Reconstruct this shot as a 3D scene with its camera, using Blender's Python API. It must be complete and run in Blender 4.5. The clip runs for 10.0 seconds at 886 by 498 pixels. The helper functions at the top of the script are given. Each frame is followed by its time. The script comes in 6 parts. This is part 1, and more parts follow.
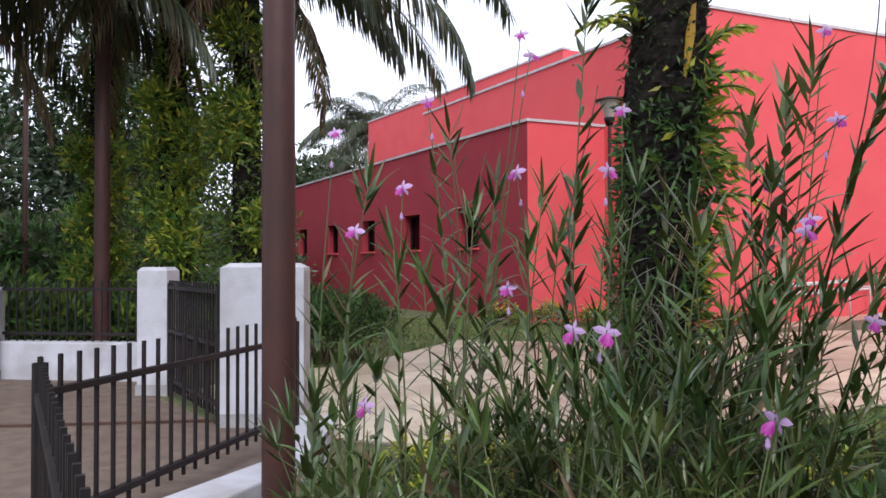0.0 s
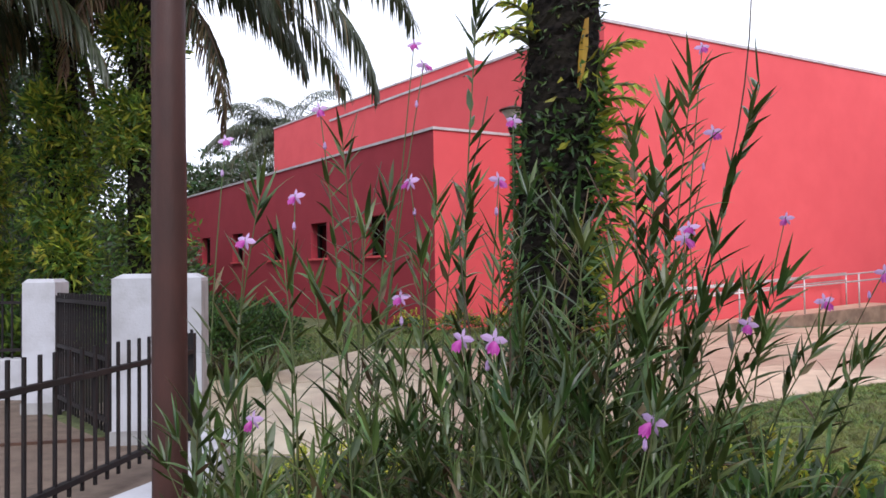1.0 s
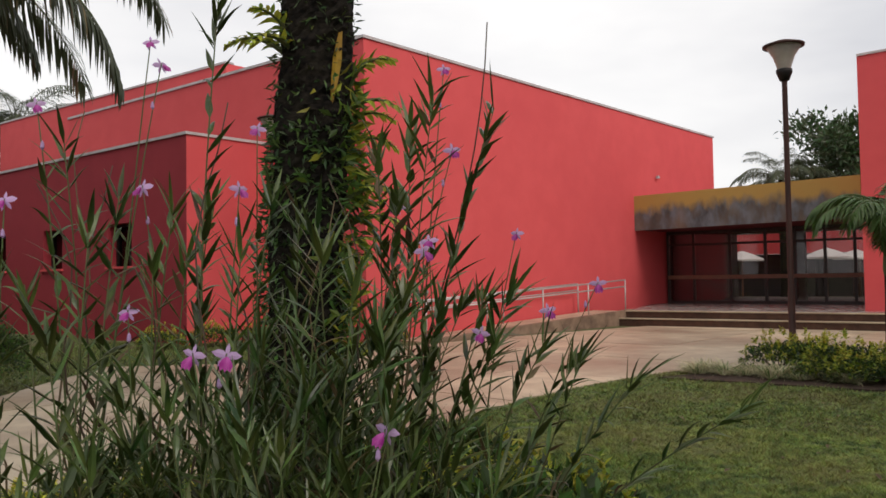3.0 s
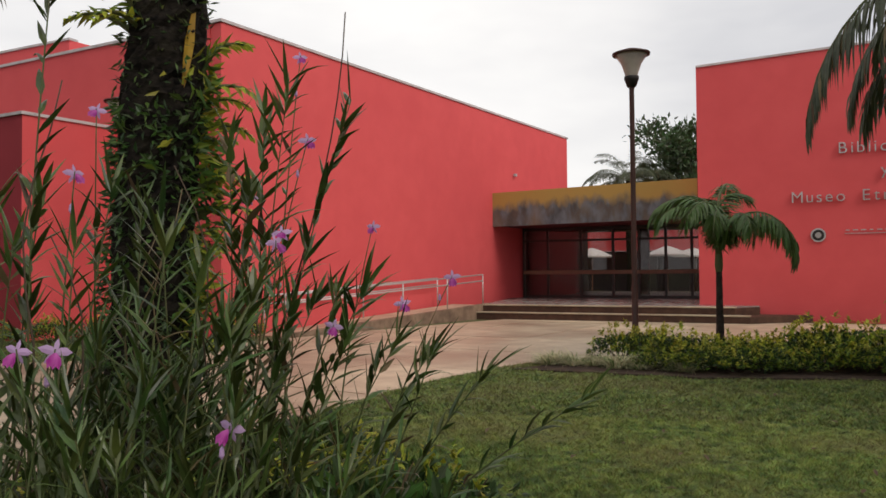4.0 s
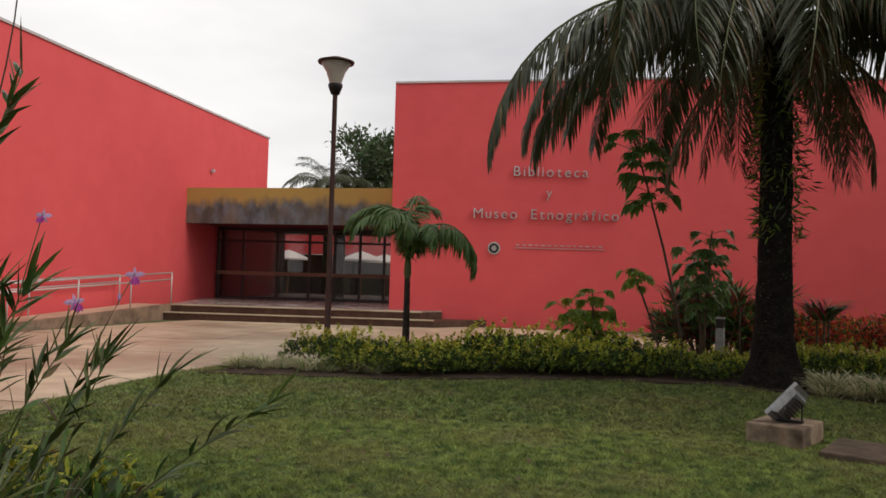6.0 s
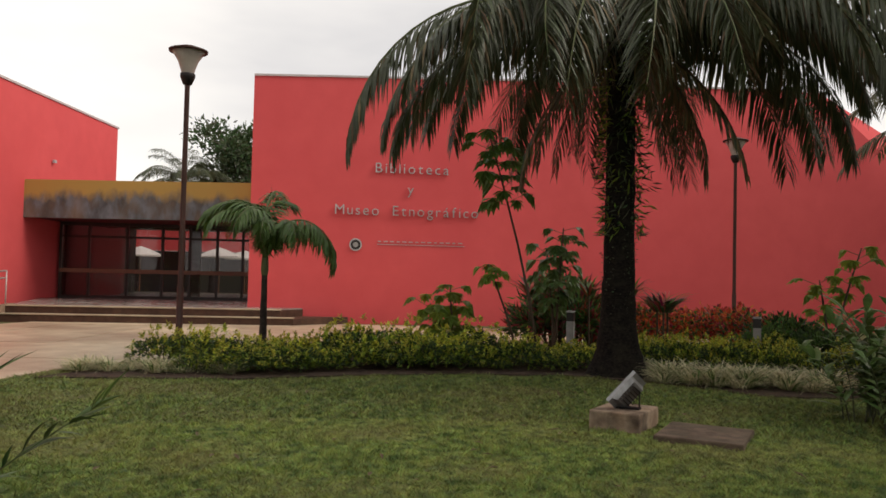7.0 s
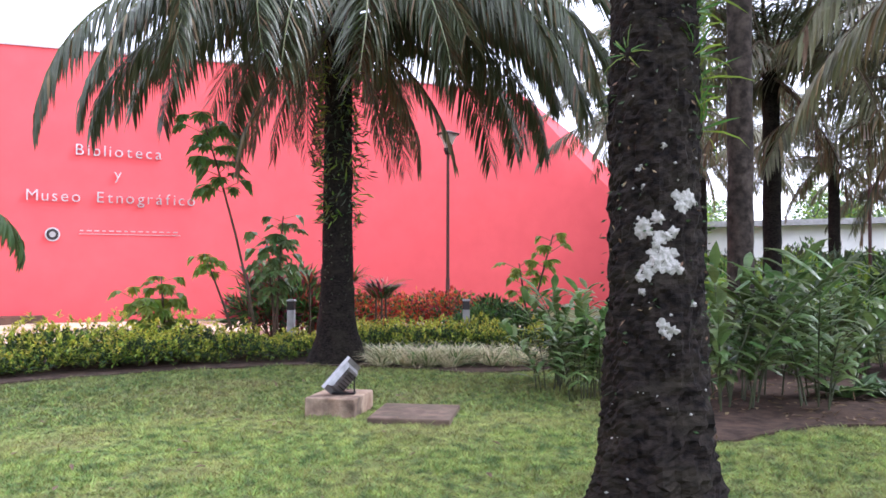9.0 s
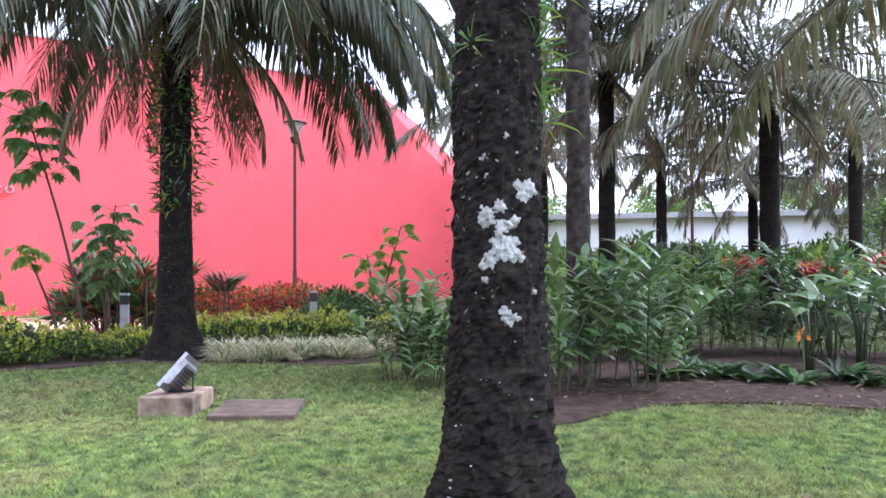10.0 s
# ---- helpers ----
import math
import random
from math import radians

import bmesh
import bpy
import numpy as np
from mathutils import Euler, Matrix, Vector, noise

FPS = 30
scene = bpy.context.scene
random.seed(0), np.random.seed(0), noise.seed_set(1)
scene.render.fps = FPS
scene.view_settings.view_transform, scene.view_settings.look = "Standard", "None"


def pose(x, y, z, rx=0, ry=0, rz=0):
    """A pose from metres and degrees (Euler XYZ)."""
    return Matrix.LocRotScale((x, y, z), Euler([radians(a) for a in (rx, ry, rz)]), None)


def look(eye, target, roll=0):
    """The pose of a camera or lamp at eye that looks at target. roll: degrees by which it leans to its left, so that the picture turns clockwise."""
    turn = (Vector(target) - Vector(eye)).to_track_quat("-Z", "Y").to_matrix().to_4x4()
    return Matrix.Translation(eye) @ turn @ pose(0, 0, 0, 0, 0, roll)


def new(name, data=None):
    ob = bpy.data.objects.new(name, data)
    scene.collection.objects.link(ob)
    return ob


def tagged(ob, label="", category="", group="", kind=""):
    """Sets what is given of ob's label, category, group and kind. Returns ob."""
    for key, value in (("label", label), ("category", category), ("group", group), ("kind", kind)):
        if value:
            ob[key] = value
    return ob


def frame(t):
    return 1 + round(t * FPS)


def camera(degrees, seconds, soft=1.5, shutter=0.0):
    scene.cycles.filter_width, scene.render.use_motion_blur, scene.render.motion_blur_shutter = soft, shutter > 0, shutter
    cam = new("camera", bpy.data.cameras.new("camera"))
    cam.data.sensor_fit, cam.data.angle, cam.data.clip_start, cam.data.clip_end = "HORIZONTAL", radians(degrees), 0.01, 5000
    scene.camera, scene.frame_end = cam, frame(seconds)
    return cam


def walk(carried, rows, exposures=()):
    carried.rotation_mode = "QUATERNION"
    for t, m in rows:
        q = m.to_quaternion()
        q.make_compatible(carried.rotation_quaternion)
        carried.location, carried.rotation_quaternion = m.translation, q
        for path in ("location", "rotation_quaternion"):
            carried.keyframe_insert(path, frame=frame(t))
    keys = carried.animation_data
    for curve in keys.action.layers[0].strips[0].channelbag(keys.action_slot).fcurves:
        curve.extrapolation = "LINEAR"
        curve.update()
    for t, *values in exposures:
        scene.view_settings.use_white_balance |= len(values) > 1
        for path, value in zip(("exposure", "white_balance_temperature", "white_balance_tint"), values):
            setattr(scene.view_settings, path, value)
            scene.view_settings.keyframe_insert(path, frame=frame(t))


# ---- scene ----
cam = camera(58.93, 10.0, soft=1.6)

# ---- the walk: the camera turns to the right at arm's length ----
ARM, EYE_Z = 0.35, 1.5
TURN = [
    (0, -0.003, 0.347, 1.495, 0.02, 1.1, 0.18),
    (0.5, 0.031, 0.342, 1.505, -2.83, 1.77, 0.93),
    (1, 0.063, 0.341, 1.502, -6.55, 1.58, 0.77),
    (1.5, 0.091, 0.344, 1.501, -10.85, 1.7, 1.19),
    (2, 0.108, 0.339, 1.504, -14.82, 2.13, 0.9),
    (2.2, 0.114, 0.339, 1.504, -16.74, 2.16, 0.83),
    (3.3, 0.146, 0.343, 1.504, -26.66, 2.06, 0.72),
    (3.5, 0.151, 0.343, 1.504, -28.72, 1.92, 0.53),
    (4, 0.169, 0.34, 1.499, -33.94, 1.62, 0.48),
    (4.5, 0.187, 0.34, 1.496, -38.76, 1.65, 0.28),
    (5, 0.187, 0.344, 1.499, -44.35, 1.67, -0.11),
    (5.5, 0.178, 0.344, 1.5, -50.08, 1.34, -0.72),
    (6, 0.174, 0.326, 1.504, -55.86, 1.99, -1.64),
    (6.2, 0.18, 0.308, 1.505, -58.41, 1.96, -1.7),
    (7.3, 0.214, 0.206, 1.508, -68.13, 1.98, -0.78),
    (7.5, 0.22, 0.188, 1.509, -69.98, 1.89, -0.33),
    (8, 0.247, 0.163, 1.507, -75.18, 1.44, -0.24),
    (8.5, 0.279, 0.145, 1.502, -79.86, 1.6, -0.33),
    (9, 0.322, 0.131, 1.495, -85.43, 1.42, -0.12),
    (9.5, 0.365, 0.116, 1.487, -91.48, 1.25, -0.02),
    (10, 0.403, 0.103, 1.48, -96.39, 0.83, 0.12),
]
EXPOSURE = [(0.0, 0.5, 5850, 16), (1.0, 0.5, 5850, 16), (2.0, 0.0, 6350, 13), (3.5, -0.25, 6800, 11), (6.2, -0.25, 6900, 11), (7.5, 0.2, 7300, 12), (8.0, 0.7, 7100, 15), (8.5, 1.34, 5950, 20), (9.0, 1.74, 5600, 21), (9.5, 1.92, 5350, 20), (10.0, 1.94, 5250, 20)]
walk(cam, [(t, pose(x, y, z, 90 + p, r, w)) for t, x, y, z, w, p, r in TURN], EXPOSURE)

# ---- overcast sky and a weak, wide sun ----
SUN_ELEVATION, SUN_AZIMUTH = 46.0, 168.0
world = bpy.data.worlds.new("overcast_sky")
scene.world = world
world.use_nodes = True
wn, wl = world.node_tree.nodes, world.node_tree.links
wn.clear()
w_out, w_back = wn.new("ShaderNodeOutputWorld"), wn.new("ShaderNodeBackground")
sky = wn.new("ShaderNodeTexSky")
sky.sky_type, sky.sun_disc = "NISHITA", False
sky.sun_elevation, sky.sun_rotation = radians(SUN_ELEVATION), radians(SUN_AZIMUTH)
w_tc, w_cloud, w_ramp, w_mix = wn.new("ShaderNodeTexCoord"), wn.new("ShaderNodeTexNoise"), wn.new("ShaderNodeValToRGB"), wn.new("ShaderNodeMix")
w_map = wn.new("ShaderNodeMapping")
w_map.inputs["Scale"].default_value = (1.0, 1.0, 3.0)
w_cloud.inputs["Scale"].default_value, w_cloud.inputs["Detail"].default_value = 1.6, 5.0
w_ramp.color_ramp.elements[0].position, w_ramp.color_ramp.elements[0].color = 0.34, (7.3, 7.5, 8.0, 1)
w_ramp.color_ramp.elements[1].position, w_ramp.color_ramp.elements[1].color = 0.66, (11.2, 11.3, 11.4, 1)
w_mix.data_type = "RGBA"
w_mix.inputs["Factor"].default_value = 0.9
wl.new(w_tc.outputs["Generated"], w_map.inputs["Vector"])
wl.new(w_map.outputs["Vector"], w_cloud.inputs["Vector"])
wl.new(w_cloud.outputs["Fac"], w_ramp.inputs["Fac"])
wl.new(sky.outputs["Color"], w_mix.inputs["A"])
wl.new(w_ramp.outputs["Color"], w_mix.inputs["B"])
wl.new(w_mix.outputs["Result"], w_back.inputs["Color"])
w_back.inputs["Strength"].default_value = 0.115
wl.new(w_back.outputs["Background"], w_out.inputs["Surface"])

sun = new("sun", bpy.data.lights.new("sun", "SUN"))
sun.data.energy, sun.data.angle, sun.data.color = 1.7, radians(25), (1.0, 0.96, 0.9)
sun.matrix_world = look((0, 0, 0), (-math.sin(radians(SUN_AZIMUTH)) * math.cos(radians(SUN_ELEVATION)),
                                    -math.cos(radians(SUN_AZIMUTH)) * math.cos(radians(SUN_ELEVATION)), -math.sin(radians(SUN_ELEVATION))))
sun.location = (0, 0, 30)


# ---- materials ----
def surface(name, colour, other=None, scale=4.0, rough=0.7, metal=0.0, bump=0.2, bump_scale=40.0, stain=None, stain_scale=0.6, stain_amount=0.5,
            vary=0.0, leaf=0.0, stretch=(1, 1, 1), detail=6.0, spec=0.5):
    """A procedural surface: two colours mixed by grain, a larger stain, fine relief; vary: brightness by object and by island."""
    m = bpy.data.materials.new(name)
    m.use_nodes = True
    n, k = m.node_tree.nodes, m.node_tree.links
    b = n["Principled BSDF"]
    b.inputs["Roughness"].default_value, b.inputs["Metallic"].default_value = rough, metal
    b.inputs["Specular IOR Level"].default_value = spec
    tc, mp = n.new("ShaderNodeTexCoord"), n.new("ShaderNodeMapping")
    mp.inputs["Scale"].default_value = stretch
    k.new(tc.outputs["Object"], mp.inputs["Vector"])
    other = other or tuple(c * 0.75 for c in colour)

    def noise_fac(s, d=detail, lo=0.35, hi=0.65):
        t, r = n.new("ShaderNodeTexNoise"), n.new("ShaderNodeMapRange")
        t.inputs["Scale"].default_value, t.inputs["Detail"].default_value = s, d
        r.inputs["From Min"].default_value, r.inputs["From Max"].default_value = lo, hi
        k.new(mp.outputs["Vector"], t.inputs["Vector"])
        k.new(t.outputs["Fac"], r.inputs["Value"])
        return r.outputs["Result"], t.outputs["Fac"]

    def mixed(fac, a, c):
        x = n.new("ShaderNodeMix")
        x.data_type = "RGBA"
        k.new(fac, x.inputs["Factor"])
        for sock, v in (("A", a), ("B", c)):
            if isinstance(v, tuple):
                x.inputs[sock].default_value = (*v, 1)
            else:
                k.new(v, x.inputs[sock])
        return x.outputs["Result"]

    col = mixed(noise_fac(scale)[0], colour, other)
    if stain:
        f = n.new("ShaderNodeMath")
        f.operation = "MULTIPLY"
        f.inputs[1].default_value = stain_amount
        k.new(noise_fac(stain_scale, 8.0, 0.45, 0.7)[0], f.inputs[0])
        col = mixed(f.outputs[0], col, stain)
    if vary:
        geo, info, hsv, rr, ad = n.new("ShaderNodeNewGeometry"), n.new("ShaderNodeObjectInfo"), n.new("ShaderNodeHueSaturation"), n.new("ShaderNodeMapRange"), n.new("ShaderNodeMath")
        ad.operation = "ADD"
        k.new(geo.outputs["Random Per Island"], ad.inputs[0])
        k.new(info.outputs["Random"], ad.inputs[1])
        rr.inputs["From Max"].default_value = 2.0
        rr.inputs["To Min"].default_value, rr.inputs["To Max"].default_value = 1 - vary, 1 + vary
        k.new(ad.outputs[0], rr.inputs["Value"])
        k.new(rr.outputs["Result"], hsv.inputs["Value"])
        h2 = n.new("ShaderNodeMapRange")
        h2.inputs["To Min"].default_value, h2.inputs["To Max"].default_value = 0.5 - vary * 0.06, 0.5 + vary * 0.06
        k.new(geo.outputs["Random Per Island"], h2.inputs["Value"])
        k.new(h2.outputs["Result"], hsv.inputs["Hue"])
        k.new(col, hsv.inputs["Color"])
        col = hsv.outputs["Color"]
    k.new(col, b.inputs["Base Color"])
    if bump:
        bp = n.new("ShaderNodeBump")
        bp.inputs["Strength"].default_value, bp.inputs["Distance"].default_value = bump, 0.01
        k.new(noise_fac(bump_scale)[1], bp.inputs["Height"])
        k.new(bp.outputs["Normal"], b.inputs["Normal"])
    if leaf:
        tr, ms = n.new("ShaderNodeBsdfTranslucent"), n.new("ShaderNodeMixShader")
        ms.inputs["Fac"].default_value = leaf
        k.new(col, tr.inputs["Color"])
        k.new(b.outputs["BSDF"], ms.inputs[1])
        k.new(tr.outputs["BSDF"], ms.inputs[2])
        k.new(ms.outputs["Shader"], n["Material Output"].inputs["Surface"])
    return m


RED = surface("coral_red_render", (0.70, 0.104, 0.110), (0.66, 0.094, 0.099), 1.5, 0.85, bump=0.25, bump_scale=60, stain=(0.6, 0.08, 0.09), stain_scale=0.35, stain_amount=0.45, spec=0.2)
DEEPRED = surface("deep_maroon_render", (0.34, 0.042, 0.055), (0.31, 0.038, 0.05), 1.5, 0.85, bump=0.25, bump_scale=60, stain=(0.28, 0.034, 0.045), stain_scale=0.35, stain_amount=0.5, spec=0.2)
# RED's hue at about a fifth strength, for soffit and one lobby wall
DARKRED = surface("dark_red_tone", (0.16, 0.02, 0.022), (0.13, 0.017, 0.02), 2, 0.7)
COPING = surface("pale_metal_coping", (0.55, 0.5, 0.5), (0.42, 0.38, 0.38), 3, 0.5, bump=0.1)
GRASS = surface("lawn_soil", (0.10, 0.115, 0.032), (0.045, 0.06, 0.018), 11, 0.95, bump=0.6, bump_scale=120, stain=(0.17, 0.13, 0.06), stain_scale=0.6, stain_amount=0.45)
BLADE = surface("grass_blade", (0.27, 0.325, 0.078), (0.066, 0.108, 0.027), 7, 0.6, bump=0, vary=0.75, leaf=0.25, stain=(0.30, 0.24, 0.10), stain_scale=0.7, stain_amount=0.5)
CONCRETE = surface("path_concrete", (0.54, 0.45, 0.32), (0.40, 0.32, 0.22), 2.2, 0.42, bump=0.3, bump_scale=80, stain=(0.25, 0.165, 0.11), stain_scale=0.4, stain_amount=0.85, vary=0.3)
STEP = surface("step_stone", (0.10, 0.055, 0.038), (0.065, 0.036, 0.026), 5, 0.6, bump=0.3, stain=(0.05, 0.03, 0.022), stain_scale=1.5, spec=0.15)
PORCH = surface("porch_tile", (0.36, 0.32, 0.30), (0.25, 0.21, 0.19), 4, 0.25, bump=0.05, stain=(0.2, 0.15, 0.13), stain_scale=0.8)
WHITE = surface("peeling_white_paint", (0.52, 0.52, 0.55), (0.46, 0.455, 0.475), 2, 0.8, bump=0.4, bump_scale=50, stain=(0.20, 0.175, 0.155), stain_scale=2.6, stain_amount=0.45)
GREYWALL = surface("bare_mortar", (0.36, 0.35, 0.34), (0.26, 0.25, 0.24), 5, 0.9, bump=0.4)
IRON = surface("black_iron", (0.009, 0.007, 0.008), (0.013, 0.010, 0.010), 20, 0.62, bump=0.15, bump_scale=150, stain=(0.035, 0.02, 0.015), stain_scale=6, stain_amount=0.4, spec=0.3)
RUST = surface("rust_brown_paint", (0.07, 0.03, 0.024), (0.05, 0.024, 0.02), 8, 0.55, bump=0.2, bump_scale=90, stain=(0.03, 0.018, 0.016), stain_scale=2.0, stretch=(1, 1, 0.35), spec=0.25)
STEEL = surface("brushed_steel", (0.6, 0.58, 0.56), (0.5, 0.48, 0.46), 20, 0.3, 1.0, bump=0.05)
LETTER = surface("silver_letter", (0.62, 0.60, 0.60), (0.5, 0.48, 0.48), 20, 0.35, 0.7, bump=0.05)
FRAMEM = surface("dark_bronze_frame", (0.03, 0.022, 0.02), (0.02, 0.016, 0.015), 8, 0.4, 0.3, bump=0.05)
WOODBAR = surface("brown_push_bar", (0.20, 0.09, 0.05), (0.15, 0.07, 0.04), 8, 0.5, bump=0.1)
MULCH = surface("dark_soil", (0.075, 0.052, 0.04), (0.034, 0.024, 0.019), 9, 0.95, bump=0.9, bump_scale=30, stain=(0.11, 0.07, 0.05), stain_scale=5, spec=0.1)
BARK = surface("palm_bark", (0.021, 0.016, 0.013), (0.0024, 0.002, 0.002), 22, 0.85, bump=1.0, bump_scale=38, stain=(0.036, 0.031, 0.02), stain_scale=5.0, stain_amount=0.45, stretch=(1, 1, 1.6), spec=0.12)
BARKPALE = surface("grey_palm_bark", (0.085, 0.068, 0.056), (0.024, 0.019, 0.016), 8, 0.95, bump=1.0, bump_scale=18, stain=(0.015, 0.013, 0.012), stain_scale=4.5, stain_amount=0.85, spec=0.15)
LICHEN = surface("white_lichen", (0.40, 0.39, 0.36), (0.24, 0.24, 0.21), 45, 0.95, bump=0.5)
LEAF = {
    "palm": surface("palm_leaf", (0.078, 0.092, 0.044), (0.048, 0.06, 0.027), 3, 0.36, bump=0, vary=0.35, leaf=0.25),
    "palm_grey": surface("grey_palm_leaf", (0.16, 0.152, 0.075), (0.085, 0.088, 0.042), 3, 0.4, bump=0, vary=0.4, leaf=0.3),
    "palm_fresh": surface("fresh_palm_leaf", (0.085, 0.15, 0.03), (0.05, 0.10, 0.02), 3, 0.45, bump=0, vary=0.3, leaf=0.25),
    "palm_dry": surface("dry_palm_leaf", (0.20, 0.14, 0.075), (0.13, 0.085, 0.045), 3, 0.7, bump=0, vary=0.4, leaf=0.2),
    "reed": surface("orchid_reed_leaf", (0.105, 0.145, 0.034), (0.026, 0.05, 0.013), 5, 0.34, bump=0, vary=0.6, leaf=0.13),
    "dark": surface("dark_leaf", (0.045, 0.085, 0.025), (0.028, 0.055, 0.016), 3, 0.5, bump=0, vary=0.5, leaf=0.25),
    "yellow": surface("yellow_green_leaf", (0.58, 0.54, 0.06), (0.36, 0.40, 0.045), 2.5, 0.5, bump=0, vary=0.45, leaf=0.3),
    "green": surface("green_leaf", (0.12, 0.22, 0.05), (0.07, 0.145, 0.03), 3, 0.45, bump=0, vary=0.4, leaf=0.45),
    "ginger": surface("ginger_leaf", (0.135, 0.205, 0.062), (0.065, 0.115, 0.034), 3, 0.33, bump=0, vary=0.5, leaf=0.3),
    "red": surface("red_leaf", (0.42, 0.04, 0.055), (0.2, 0.022, 0.03), 4, 0.45, bump=0, vary=0.45, leaf=0.3),
    "orange": surface("orange_red_flower", (0.58, 0.12, 0.03), (0.36, 0.06, 0.025), 4, 0.5, bump=0, vary=0.4, leaf=0.3),
    "pale": surface("variegated_grass", (0.68, 0.62, 0.42), (0.50, 0.46, 0.27), 6, 0.6, bump=0, vary=0.35, leaf=0.3),
    "fern": surface("fern_leaf", (0.25, 0.34, 0.05), (0.16, 0.245, 0.034), 4, 0.5, bump=0, vary=0.4, leaf=0.5),
    "violet": surface("violet_petal", (0.64, 0.44, 0.72), (0.54, 0.32, 0.62), 9, 0.5, bump=0, vary=0.2, leaf=0.35),
    "magenta": surface("magenta_lip", (0.42, 0.03, 0.30), (0.55, 0.10, 0.42), 30, 0.5, bump=0, leaf=0.3),
}
STALK = surface("green_stalk", (0.07, 0.12, 0.03), (0.10, 0.09, 0.035), 12, 0.6, bump=0.1)
# near-black: indoor shade is put into the colour
DIM = surface("shaded_interior", (0.024, 0.024, 0.026), (0.016, 0.016, 0.018), 3, 0.5)
GINGERSTALK = surface("ginger_stalk", (0.045, 0.06, 0.02), (0.03, 0.035, 0.014), 12, 0.6, bump=0.1)
TWIG = surface("brown_twig", (0.10, 0.065, 0.04), (0.06, 0.04, 0.025), 12, 0.8, bump=0.3)

def glass_material(name, tint, rough=0.0):
    m = bpy.data.materials.new(name)
    m.use_nodes = True
    n, k = m.node_tree.nodes, m.node_tree.links
    b = n["Principled BSDF"]
    n.remove(b)
    fr, tr, gl, mx = n.new("ShaderNodeFresnel"), n.new("ShaderNodeBsdfTransparent"), n.new("ShaderNodeBsdfGlossy"), n.new("ShaderNodeMixShader")
    fr.inputs["IOR"].default_value = 1.5
    tr.inputs["Color"].default_value = (*tint, 1)
    gl.inputs["Roughness"].default_value = rough
    k.new(fr.outputs["Fac"], mx.inputs["Fac"])
    k.new(tr.outputs["BSDF"], mx.inputs[1])
    k.new(gl.outputs["BSDF"], mx.inputs[2])
    k.new(mx.outputs["Shader"], n["Material Output"].inputs["Surface"])
    return m


GLASS = glass_material("smoked_glass", (0.8, 0.76, 0.75))
LAMPGLASS = surface("frosted_lamp_bowl", (0.62, 0.56, 0.5), (0.5, 0.44, 0.4), 6, 0.35, bump=0.05, leaf=0.3)


